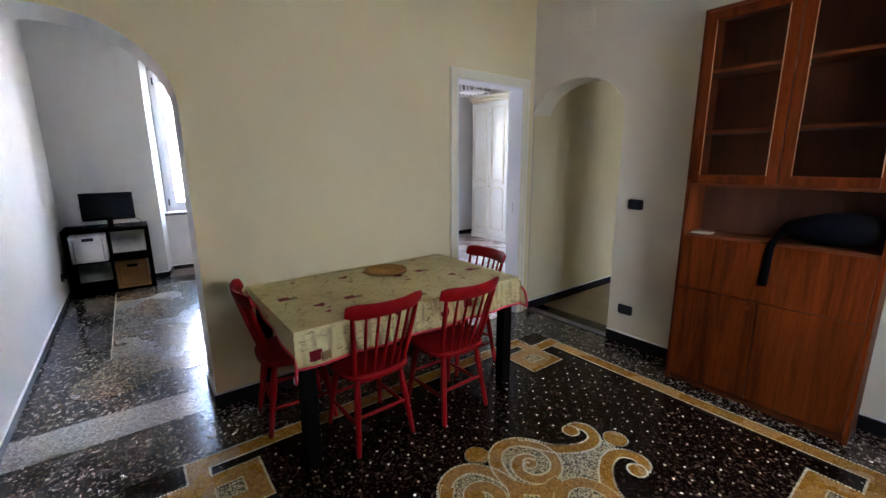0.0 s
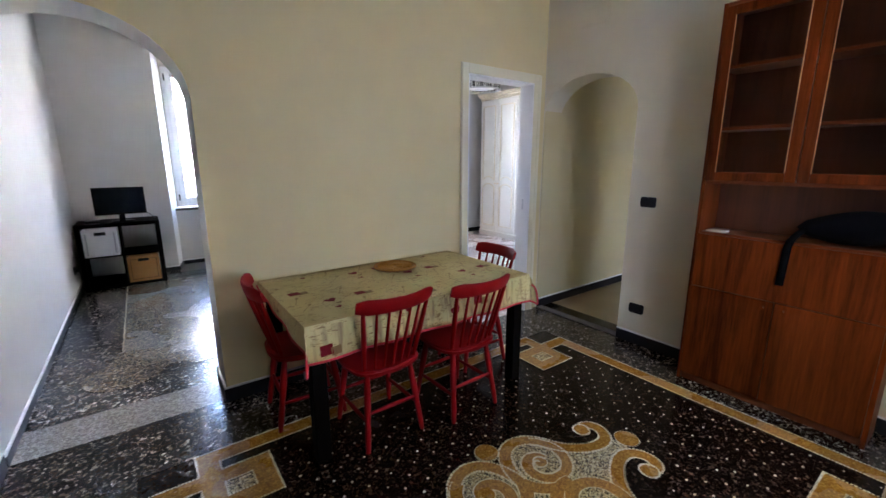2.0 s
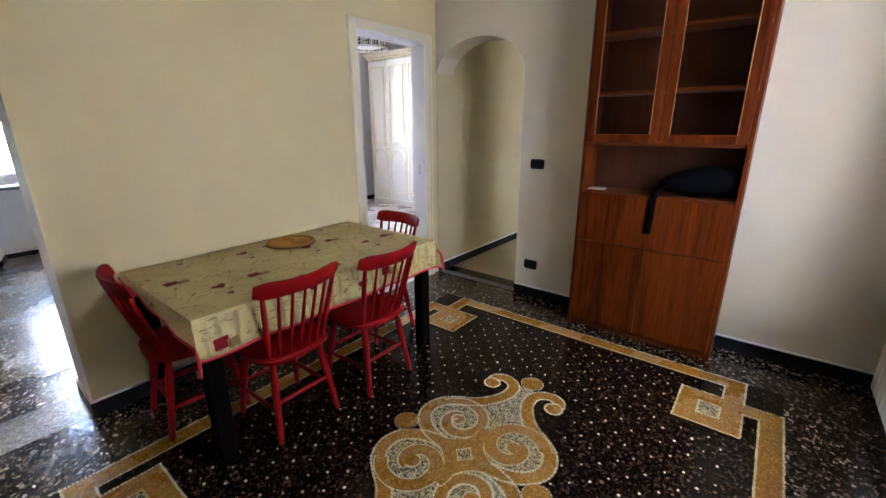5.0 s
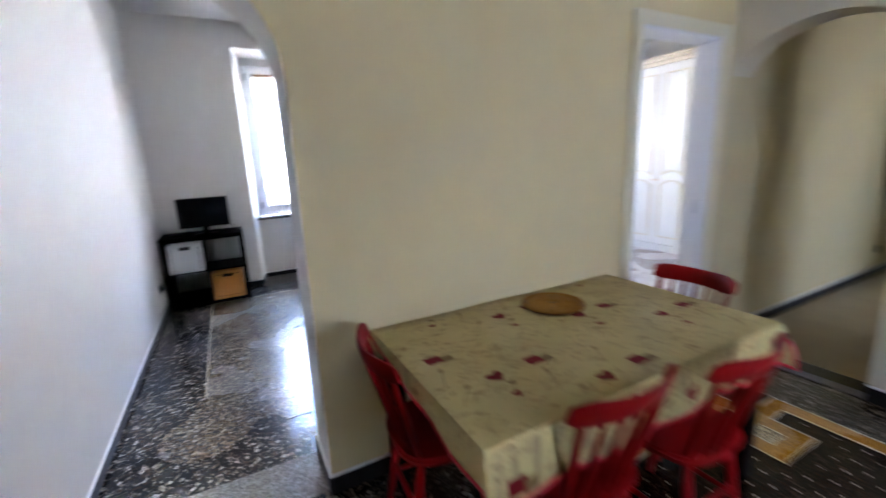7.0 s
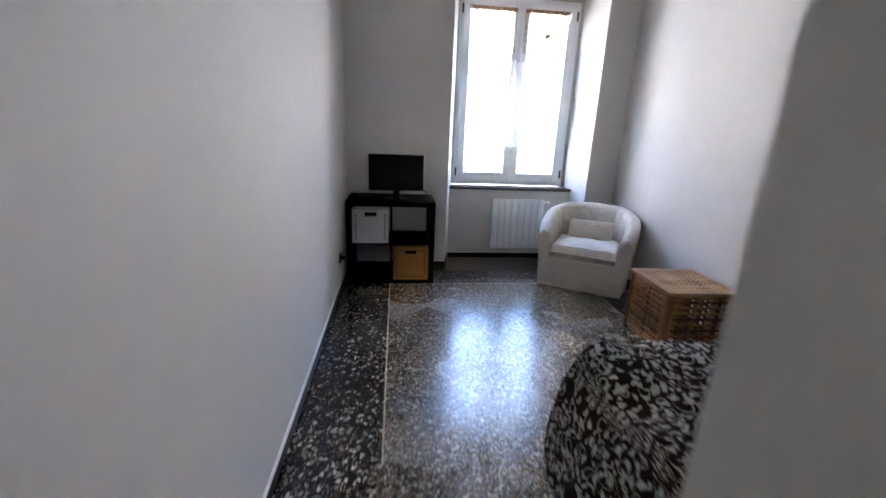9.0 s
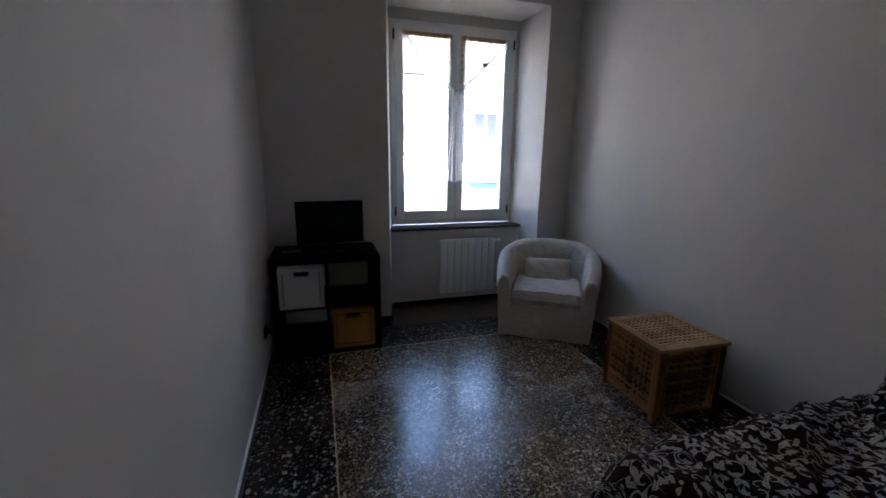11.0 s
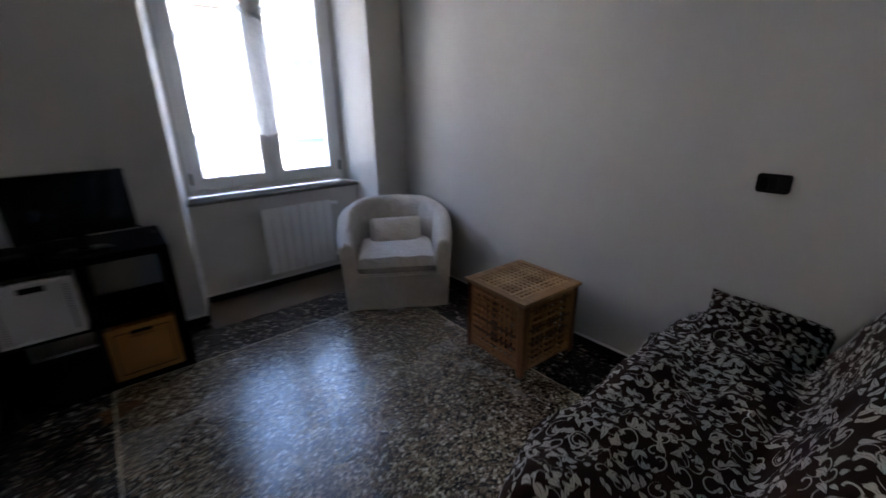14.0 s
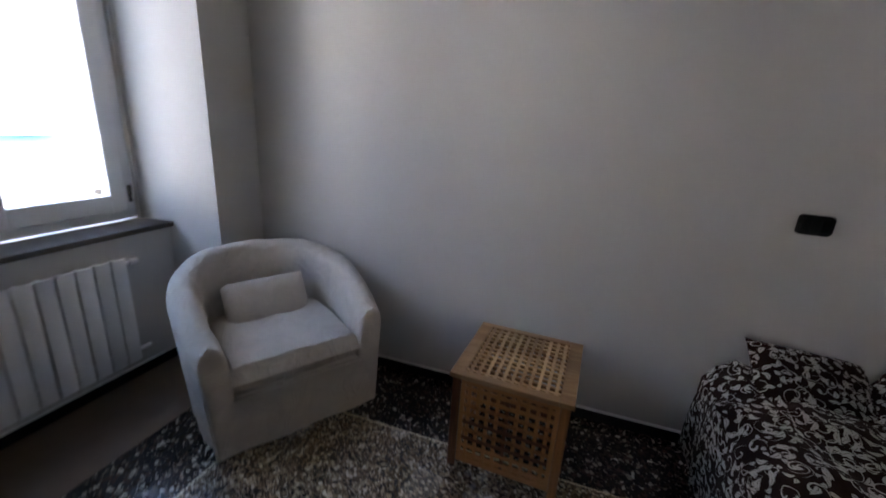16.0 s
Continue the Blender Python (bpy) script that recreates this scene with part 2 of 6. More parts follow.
SCREEN = plain("dark_screen", (0.006, 0.009, 0.014), 0.18, var=0.1, bump=0.0, spec=0.12)


def slipcover(name, c):
    """Loose cotton: soft creases running at random, and a fine weave."""
    n = Nodes(name)
    soft = n.noise(7.0, 3, None, 0.5, 1.6).outputs[0]
    crease = n.math("POWER", n.math("SUBTRACT", 1.0, n.math("ABSOLUTE", n.math("SUBTRACT", n.math("MULTIPLY", n.noise(5.0, 2, None, 0.5, 2.2).outputs[0], 2.0), 1.0))), 7.0)
    weave = n.noise(420, 2).outputs[0]
    h = n.math("ADD", n.math("MULTIPLY", soft, 0.8), n.math("ADD", n.math("MULTIPLY", crease, 0.5), n.math("MULTIPLY", weave, 0.04)))
    n.bump(h, 0.3, 0.03)
    return n.done(n.ramp(soft, [(0.3, scaled(c, 0.93)), (0.7, scaled(c, 1.04))]), 0.9, 0, 0.15)


LINEN = slipcover("off_white_cotton", (0.60, 0.55, 0.48))
CREAM_LACQUER = plain("cream_lacquer", (0.70, 0.68, 0.62), 0.4, var=0.04)
CREAM_GILT = plain("cream_and_gilt_moulding", (0.66, 0.58, 0.42), 0.4, var=0.2, big=20)
BRASS = plain("brass", (0.62, 0.42, 0.16), 0.3, 1.0)
HEADING = plain("tan_curtain_heading", (0.45, 0.27, 0.15), 0.8, var=0.2)
ASPHALT = plain("asphalt", (0.05, 0.05, 0.052), 0.9, var=0.25)
FACADE = plaster("pale_facade_plaster", (0.80, 0.80, 0.80))
FACADE_TRIM = plain("facade_stone_trim", (0.50, 0.48, 0.45), 0.8)
DARK_PANE = plain("facade_window_glass", (0.13, 0.15, 0.18), 0.2, bump=0.0)
LOGGIA_SHADE = plain("balcony_shade_tone", (0.30, 0.275, 0.255), 0.85, var=0.12)
AWNING = plain("turquoise_awning_cloth", (0.36, 0.62, 0.72), 0.8, var=0.08)
CRYSTAL = Nodes("crystal_beads").done((0.95, 0.96, 0.98), 0.03, 0, 0.5, Transmission_Weight=1.0, IOR=1.5)
SMOKED = Nodes("smoked_glass").done((0.86, 0.80, 0.76), 0.04, 0, 0.5, Transmission_Weight=1.0, IOR=1.04)


def sheer(name, c, opacity, printed=False, through=0.68):
    """Thin voile: part of the light passes straight through."""
    n = Nodes(name)
    col = c
    if printed:
        v = n.add("ShaderNodeTexVoronoi", {"Vector": n.pos, "Scale": 22.0})
        col = n.mix(n.math("LESS_THAN", v.outputs[0], 0.33), c, (0.56, 0.48, 0.36))
    m = n.done(col, 0.9, 0, 0.1)
    fold = n.noise(30, 3).outputs[0]
    tr = n.add("ShaderNodeBsdfTranslucent", {0: col})
    tp = n.add("ShaderNodeBsdfTransparent")
    out = n.t.nodes["Material Output"]
    a = n.add("ShaderNodeMixShader", {0: through, 1: n.b.outputs[0], 2: tr.outputs[0]})
    b = n.add("ShaderNodeMixShader", {0: n.range(fold, 0.3, 0.7, opacity - 0.08, opacity + 0.08), 1: tp.outputs[0], 2: a.outputs[0]})
    n.t.links.new(b.outputs[0], out.inputs["Surface"])
    return m


SHEER = sheer("white_voile", (0.86, 0.86, 0.85), 0.84)
SHEER_GATHERED = sheer("gathered_voile", (0.74, 0.74, 0.73), 0.93, through=0.42)
SHEER_PRINT = sheer("printed_voile", (0.72, 0.66, 0.55), 0.88, True)


def leaf_fabric():
    """Brown cotton with a white print of leaves on curling stems."""
    n = Nodes("brown_leaf_print_cotton")
    uv = n.add("ShaderNodeUVMap").outputs[0]

    def leaves(scale, half_l, half_w, seed, keep):
        vec = n.add("ShaderNodeMapping", {"Vector": uv, "Location": (seed, seed * 0.7, 0), "Scale": (scale, scale, scale)}).outputs[0]
        vo = n.add("ShaderNodeTexVoronoi", {"Vector": vec, "Scale": 1.0, "Randomness": 0.75}, voronoi_dimensions="2D")
        sep = n.add("ShaderNodeSeparateColor", {0: vo.outputs["Color"]})
        loc = n.add("ShaderNodeVectorMath", {0: vec, 1: vo.outputs["Position"]}, operation="SUBTRACT").outputs[0]
        rot = n.add("ShaderNodeVectorRotate", {"Vector": loc, "Angle": n.math("MULTIPLY", sep.outputs[0], 6.283)}, rotation_type="Z_AXIS").outputs[0]
        xyz = n.add("ShaderNodeSeparateXYZ", {0: rot})
        x, y = xyz.outputs[0], xyz.outputs[1]
        xn = n.math("DIVIDE", x, half_l)
        # bent, pointed leaf, wider towards its base
        yb = n.math("SUBTRACT", y, n.math("MULTIPLY", n.math("MULTIPLY", x, x), 0.9))
        wide = n.math("MULTIPLY", n.math("SUBTRACT", 1.0, n.math("MULTIPLY", xn, xn)), n.math("ADD", half_w, n.math("MULTIPLY", xn, half_w * -0.45)))
        body = n.math("LESS_THAN", n.math("ABSOLUTE", yb), wide)
        vein = n.math("GREATER_THAN", n.math("ABSOLUTE", yb), 0.014)
        m = n.math("MULTIPLY", n.math("MULTIPLY", body, vein), n.math("LESS_THAN", sep.outputs[1], keep))
        return m
    def curls(scale, seed, keep):
        vec = n.add("ShaderNodeMapping", {"Vector": uv, "Location": (seed, seed * 0.6, 0), "Scale": (scale, scale, scale)}).outputs[0]
        vo = n.add("ShaderNodeTexVoronoi", {"Vector": vec, "Scale": 1.0, "Randomness": 0.8}, voronoi_dimensions="2D")
        sep = n.add("ShaderNodeSeparateColor", {0: vo.outputs["Color"]})
        loc = n.add("ShaderNodeVectorMath", {0: vec, 1: vo.outputs["Position"]}, operation="SUBTRACT").outputs[0]
        rot = n.add("ShaderNodeVectorRotate", {"Vector": loc, "Angle": n.math("MULTIPLY", sep.outputs[0], 6.283)}, rotation_type="Z_AXIS").outputs[0]
        xyz = n.add("ShaderNodeSeparateXYZ", {0: rot})
        r = n.add("ShaderNodeVectorMath", {0: rot}, operation="LENGTH").outputs["Value"]
        turn = n.math("ARCTAN2", xyz.outputs[1], xyz.outputs[0])
        path = n.math("ADD", 0.30, n.math("MULTIPLY", turn, 0.075))
        thick = n.math("ADD", 0.026, n.math("MULTIPLY", turn, -0.007))
        m = n.math("LESS_THAN", n.math("ABSOLUTE", n.math("SUBTRACT", r, path)), thick)
        return n.math("MULTIPLY", m, n.math("LESS_THAN", sep.outputs[1], keep))
    a = n.math("MAXIMUM", leaves(20.0, 0.46, 0.19, 0.0, 0.58), curls(11.5, 2.7, 0.75))
    b = n.math("MAXIMUM", leaves(25.0, 0.45, 0.19, 5.3, 0.36), curls(15.0, 7.9, 0.55))
    c = leaves(33.0, 0.40, 0.22, 9.1, 0.26)
    mask = n.math("MAXIMUM", n.math("MAXIMUM", a, b), c)
    thread = n.noise(900, 2, uv).outputs[0]
    slow = n.noise(6, 3).outputs[0]
    brown = n.mix(slow, (0.008, 0.0028, 0.0015), (0.026, 0.0085, 0.0042))
    pale_ = n.mix(slow, (0.39, 0.37, 0.33), (0.51, 0.485, 0.43))
    col = n.mix(mask, brown, pale_)
    n.bump(n.math("ADD", n.math("MULTIPLY", thread, 0.3), n.math("MULTIPLY", n.noise(28, 3).outputs[0], 1.2)), 0.25, 0.008)
    return n.done(col, 0.85, 0, 0.15)


LEAF_FABRIC = leaf_fabric()


def oilcloth():
    """Beige oilcloth with faint handwriting-like print and fold lines."""
    n = Nodes("beige_oilcloth")
    uv = n.add("ShaderNodeUVMap").outputs[0]
    slow = n.noise(3.5, 4, uv).outputs[0]
    st = n.add("ShaderNodeMapping", {"Vector": uv, "Rotation": (0, 0, 0.25), "Scale": (22, 95, 1)}).outputs[0]
    script = n.math("GREATER_THAN", n.noise(1.0, 3, st, 0.6, 1.2).outputs[0], 0.585)
    patch = n.math("GREATER_THAN", n.noise(8.0, 2, uv).outputs[0], 0.46)
    base = n.mix(n.range(slow, 0.3, 0.7, 0.0, 1.0), (0.44, 0.33, 0.115), (0.56, 0.445, 0.185))
    col = n.mix(n.math("MULTIPLY", n.math("MULTIPLY", script, patch), 0.85), base, (0.20, 0.12, 0.04))
    side = n.math("LESS_THAN", n.add("ShaderNodeSeparateXYZ", {0: uv}).outputs[1], -0.47)
    tall = n.add("ShaderNodeMapping", {"Vector": uv, "Scale": (30, 5, 1)}).outputs[0]
    bottles = n.math("MULTIPLY", n.range(n.noise(1.0, 3, tall, 0.5, 0.4).outputs[0], 0.48, 0.66, 0.0, 0.7), side)
    col = n.mix(bottles, col, (0.20, 0.13, 0.06))
    n.bump(n.noise(14, 3, uv).outputs[0], 0.10, 0.01)
    return n.done(col, 0.5, 0, 0.2)


CLOTH = oilcloth()

# ---- mesh helpers ----


def part(name, bm, material, parent=None, label="", smooth=False):
    """Link a bmesh as one mesh object under a thing or part."""
    bmesh.ops.recalc_face_normals(bm, faces=bm.faces)
    me = bpy.data.meshes.new(name)
    bm.to_mesh(me)
    bm.free()
    me.materials.append(material)
    if smooth:
        me.shade_smooth()
        me.set_sharp_from_angle(angle=radians(40))
    ob = new(name, me)
    ob.parent = parent
    if label:
        ob["label"] = label
    return ob


def thing(name, m, label, category, group="", kind=""):
    return_ob = new(name)
    return_ob.empty_display_size = 0.1
    return_ob.matrix_world = m
    return tagged(return_ob, label, category, group, kind)


def structure(name, bm, material, label="", category="", parent=None):
    return tagged(part(name, bm, material, parent), label, category, kind="structure")


def bx(bm, x0, x1, y0, y1, z0, z1, b=0.0, seg=2):
    """An axis-aligned block with rounded edges."""
    v = [bm.verts.new(c) for c in ((x0, y0, z0), (x1, y0, z0), (x1, y1, z0), (x0, y1, z0), (x0, y0, z1), (x1, y0, z1), (x1, y1, z1), (x0, y1, z1))]
    f = [bm.faces.new([v[i] for i in q]) for q in ((3, 2, 1, 0), (4, 5, 6, 7), (0, 1, 5, 4), (1, 2, 6, 5), (2, 3, 7, 6), (3, 0, 4, 7))]
    if b:
        bmesh.ops.bevel(bm, geom=list({e for q in f for e in q.edges}), offset=b, segments=seg, affect="EDGES", profile=0.5)
    return v


def prism(bm, pts, plane, a, b):
    """Extrude an outline in the plane xy, xz or yz from a to b."""
    def at(p, d):
        return {"xy": (p[0], p[1], d), "xz": (p[0], d, p[1]), "yz": (d, p[0], p[1])}[plane]
    lo, hi = [bm.verts.new(at(p, a)) for p in pts], [bm.verts.new(at(p, b)) for p in pts]
    out = [bm.faces.new(lo), bm.faces.new(hi[::-1])]
    for i in range(len(pts)):
        j = (i + 1) % len(pts)
        out.append(bm.faces.new((lo[i], lo[j], hi[j], hi[i])))
    return out


def tube(bm, pts, r, n=10, cap=True):
    """A round bar through points; r is one radius or one for each point."""
    pts = [Vector(p) for p in pts]
    rs = r if isinstance(r, (list, tuple)) else [r] * len(pts)
    rings, ref = [], None
    for i, p in enumerate(pts):
        d = (pts[min(i + 1, len(pts) - 1)] - pts[max(i - 1, 0)]).normalized()
        if ref is None:
            ref = d.orthogonal().normalized()
        ref = (ref - d * ref.dot(d)).normalized()
        s = d.cross(ref)
        rings.append([bm.verts.new(p + (ref * math.cos(2 * math.pi * k / n) + s * math.sin(2 * math.pi * k / n)) * rs[i]) for k in range(n)])
    for a, c in zip(rings, rings[1:]):
        for k in range(n):
            bm.faces.new((a[k], a[(k + 1) % n], c[(k + 1) % n], c[k]))
    if cap:
        bm.faces.new(rings[0][::-1]), bm.faces.new(rings[-1])


def lathe(bm, profile, n=20, centre=(0, 0)):
    """Turn a profile of (radius, z) round the vertical through centre."""
    rings = []
    for r, z in profile:
        rings.append([bm.verts.new((centre[0] + r * math.cos(2 * math.pi * k / n), centre[1] + r * math.sin(2 * math.pi * k / n), z)) for k in range(n)])
    for a, c in zip(rings, rings[1:]):
        for k in range(n):
            bm.faces.new((a[k], a[(k + 1) % n], c[(k + 1) % n], c[k]))
    bm.faces.new(rings[0][::-1]), bm.faces.new(rings[-1])


def surface(bm, rows, closed=False, uv=None):
    """A skin over a grid of points, with optional (u, v) for each point."""
    vs = [[bm.verts.new(p) for p in row] for row in rows]
    lay = bm.loops.layers.uv.new("UVMap") if uv else None
    for i in range(len(vs) - 1):
        m = len(vs[i])
        for j in range(m if closed else m - 1):
            k = (j + 1) % m
            f = bm.faces.new((vs[i][j], vs[i][k], vs[i + 1][k], vs[i + 1][j]))
            if lay:
                for loop, (a, c) in zip(f.loops, ((i, j), (i, k), (i + 1, k), (i + 1, j))):
                    loop[lay].uv = uv[a][c]
    return vs


def ellipse_arch(c, half, spring, rise, n=20):
    """Points of an arch from its high-coordinate springing to its low one."""
    return [(c + half * math.cos(math.pi * k / n), spring + rise * math.sin(math.pi * k / n)) for k in range(n + 1)]


# ---- structure ----
H = 3.15
# wall between the living room and the window room, with an arch beside the long wall
ARCH_WALL = [(0.13, 0), (1.97, 0), (1.97, H), (-0.87, H)] + ellipse_arch(-0.37, 0.5, 1.83, 0.40)[::-1]
DOOR_WALL = [(1.97, 0), (2.08, 0), (2.08, 2.185), (2.86, 2.185), (2.86, 0), (3.02, 0), (3.02, H), (1.97, H)]
bm = bmesh.new()
prism(bm, ARCH_WALL, "xz", 2.6012, 2.914)
structure("wall_north", bm, WALL_WHITE, "white plastered wall with an arch beside the long wall", "wall")
bm = bmesh.new()
prism(bm, DOOR_WALL, "xz", 2.6012, 2.74)
structure("wall_north_door", bm, WALL_WHITE, "white plastered wall round the bedroom doorway", "wall")
bm = bmesh.new()
prism(bm, ARCH_WALL, "xz", 2.60, 2.6012), prism(bm, DOOR_WALL, "xz", 2.60, 2.6012)
structure("wall_north_paint", bm, WALL_CREAM, "cream painted face of the wall behind the table", "wall")
bm = bmesh.new()
prism(bm, [(-0.75, 0), (1.68, 0)] + ellipse_arch(2.14, 0.46, 1.9, 0.31)[::-1] + [(2.60, 0), (2.78, 0), (2.78, H), (-0.75, H)], "yz", 3.02, 3.27)
structure("wall_east", bm, WALL_BEIGE, "off-white painted wall with a low arch to the corridor", "wall")
bm = bmesh.new()
bx(bm, -1.07, -0.87, -1.25, 7.3, 0, H)
structure("wall_west", bm, WALL_WHITE, "long white painted wall", "wall")
bm = bmesh.new()
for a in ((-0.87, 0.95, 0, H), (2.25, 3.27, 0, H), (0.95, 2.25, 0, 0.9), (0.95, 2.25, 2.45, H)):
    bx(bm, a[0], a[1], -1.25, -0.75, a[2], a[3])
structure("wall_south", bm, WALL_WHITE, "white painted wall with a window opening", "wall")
# window room
NX0, NX1, NZ = 0.15, 1.65, 2.87
NY = 6.92  # face of the parapet under the window
WX0, WX1, WZ0, WZ1 = 0.262, 1.576, 0.835, 2.785
bm = bmesh.new()
prism(bm, [(-0.87, 6.585), (NX0, 6.585), (WX0 - 0.015, 7.08), (WX0, 7.08), (WX0, 7.34), (-0.87, 7.34)], "xy", 0, H)
structure("wall_north_windowroom_west", bm, WALL_WHITE, "white painted wall behind the shelf unit", "wall")
bm = bmesh.new()
prism(bm, [(NX1, 6.585), (2.09, 6.585), (2.09, 7.34), (WX1, 7.34), (WX1, 7.08), (WX1 + 0.02, 7.08)], "xy", 0, H)
structure("wall_north_windowroom_east", bm, WALL_WHITE, "white painted wall beside the window niche", "wall")
bm = bmesh.new()
prism(bm, [(6.585, NZ), (7.08, NZ), (7.08, WZ1), (7.34, WZ1), (7.34, H), (6.585, H)], "yz", WX0, WX1)
prism(bm, [(NX0, 6.585), (WX0, 6.585), (WX0, 7.08), (WX0 - 0.015, 7.08)], "xy", NZ, H)
prism(bm, [(WX1, 6.585), (NX1, 6.585), (WX1 + 0.02, 7.08), (WX1, 7.08)], "xy", NZ, H)
structure("wall_lintel", bm, WALL_WHITE, "white painted lintel over the window niche", "wall")
bm = bmesh.new()
prism(bm, [(NY, 0), (7.34, 0), (7.34, WZ0 - 0.02), (7.085, WZ0 - 0.02), (7.085, WZ0 - 0.036), (NY, WZ0 - 0.036)], "yz", WX0, WX1)
bx(bm, 0.19, WX0, NY, 7.085, 0, WZ0 - 0.036), bx(bm, WX1, 1.64, NY, 7.085, 0, WZ0 - 0.036)
structure("wall_parapet", bm, WALL_WHITE, "white painted parapet under the window", "wall")
bm = bmesh.new()
bx(bm, 1.97, 2.09, 2.745, 6.585, 0, H)
structure("wall_east_windowroom", bm, WALL_WHITE, "white painted wall behind the armchair", "wall")
# bedroom and corridor
bm = bmesh.new()
for a in ((2.09, 3.05, 0, H), (3.75, 6.3, 0, H), (3.05, 3.75, 0, 1.2), (3.05, 3.75, 2.35, H)):
    bx(bm, a[0], a[1], 6.6, 6.8, a[2], a[3])
bx(bm, 6.1, 6.3, 2.8, 6.6, 0, H)
structure("wall_bedroom", bm, WALL_WHITE, "white painted bedroom walls", "wall")
bm = bmesh.new()
bx(bm, 3.03, 6.9, 2.592, 2.8, 0, H - 0.001)
structure("wall_corridor_north", bm, WALL_CORRIDOR, "cream painted corridor wall", "wall")
bm = bmesh.new()
bx(bm, 3.27, 4.45, 1.0, 1.15, 0, H), bx(bm, 5.3, 6.9, 1.0, 1.15, 0, H), bx(bm, 4.45, 5.3, 1.0, 1.15, 2.2, H)
bx(bm, 6.7, 6.9, 1.15, 2.592, 0, H)
bx(bm, 4.1, 4.2, 0.0, 1.0, 0, H), bx(bm, 5.7, 5.8, 0.0, 1.0, 0, H), bx(bm, 4.2, 4.40, 0.0, 0.1, 0, H), bx(bm, 5.14, 5.7, 0.0, 0.1, 0, H), bx(bm, 4.40, 5.14, 0.0, 0.1, 0, 0.5), bx(bm, 4.40, 5.14, 0.0, 0.1, 2.1, H)
structure("wall_corridor_south", bm, WALL_CORRIDOR, "cream painted corridor walls with a doorway", "wall")
bm = bmesh.new()
bx(bm, -1.07, 7.0, -1.25, 7.34, H, H + 0.15)
structure("ceiling", bm, CEILING_WHITE, "white painted ceiling", "ceiling")
# floors
bm = bmesh.new()
bx(bm, -1.07, 3.27, -0.95, 2.62, -0.15, 0)
floor = structure("floor", bm, DARK_CHIPS, "polished dark terrazzo floor with ochre scroll inlays", "floor")
bm = bmesh.new()
bx(bm, -1.07, 2.09, 2.62, 7.34, -0.15, 0)
floor_2 = structure("floor_windowroom", bm, WINDOWROOM_CHIPS, "polished terrazzo floor with a light field and dark border", "floor")
bm = bmesh.new()
bx(bm, 2.09, 6.3, 2.62, 6.8, -0.15, 0)
structure("floor_bedroom", bm, BEDROOM_FLOOR, "pale rose terrazzo bedroom floor", "floor")
bm = bmesh.new()
bx(bm, 3.27, 6.9, 1.0, 2.62, -0.15, 0), bx(bm, 4.1, 5.8, 0.0, 1.0, -0.15, 0)
structure("floor_corridor", bm, CORRIDOR_FLOOR, "beige tiled corridor floor", "floor")

# skirting boards
BEAD = plain("white_plaster_edge", (0.80, 0.79, 0.76), 0.6, var=0.06)


def skirting(name, spans, h=0.085, d=0.014):
    bm = bmesh.new()
    for x0, x1, y0, y1 in spans:
        bx(bm, x0, x1, y0, y1, 0, h, 0.002, 1)
    board = structure(name, bm, SKIRTING, "black stone skirting along the wall", "skirting")
    bm = bmesh.new()
    for x0, x1, y0, y1 in spans:
        bx(bm, x0, x1, y0, y1, h + 0.0005, h + 0.012, 0.003, 1)
    part("plaster_bead", bm, BEAD, board, "thin white plaster edge above the skirting")
    return board


K = 0.014
skirting("baseboard_living", [(0.13, 2.005, 2.60 - K, 2.60), (0.13 - K, 0.13, 2.60 - K, 2.914 + K), (3.02 - K, 3.02, -0.75, 1.68), (-0.87, 3.0, -0.75, -0.75 + K), (-0.87, -0.87 + K, -0.73, 2.59)], 0.09)
skirting("baseboard_windowroom", [(-0.87, -0.87 + K, 2.61, 6.57), (-0.85, NX0, 6.585 - K, 6.585), (0.21, NX1 - K - 0.03, NY - K, NY), (NX1 - K, NX1, 6.585, NY - K), (NX1, 1.95, 6.585 - K, 6.585), (1.97 - K, 1.97, 2.93, 6.585), (0.14, 1.95, 2.914, 2.914 + K)], 0.058)
bm = bmesh.new()
prism(bm, [(NX0, 6.585 - K), (NX0 + K, 6.585 - K), (0.216 + K, NY - K), (0.216, NY - K)], "xy", 0, 0.058)
structure("baseboard_niche", bm, SKIRTING, "black stone skirting along the niche", "skirting")
skirting("baseboard_corridor", [(3.03, 6.7, 2.592 - K, 2.592)], 0.085)
skirting("baseboard_bedroom", [(2.1, 6.1, 6.6 - K, 6.6), (3.0, 6.1, 2.8, 2.8 + K)], 0.09)

bm = bmesh.new()
bx(bm, 0.90, 2.84, -0.75, -0.67, 0.901, 0.925, 0.005), bx(bm, 0.955, 2.245, -1.24, -0.75, 0.901, 0.925, 0.005)
structure("window_sill_living", bm, SILL, "grey marble sill of the dining room window", "window sill")
# threshold strip of the corridor arch
bm = bmesh.new()
bx(bm, 3.02, 3.10, 1.68, 2.577, 0.001, 0.012, 0.004)
structure("threshold_trim", bm, SILL, "worn grey marble threshold under the arch", "threshold")

# ---- floor inlays of the living room ----
BX0, BX1, BY0, BY1 = -0.34, 2.61, -0.11, 1.96


def flat(bm, x0, x1, y0, y1, z=0.003):
    bm.faces.new([bm.verts.new(p) for p in ((x0, y0, z), (x1, y0, z), (x1, y1, z), (x0, y1, z))])


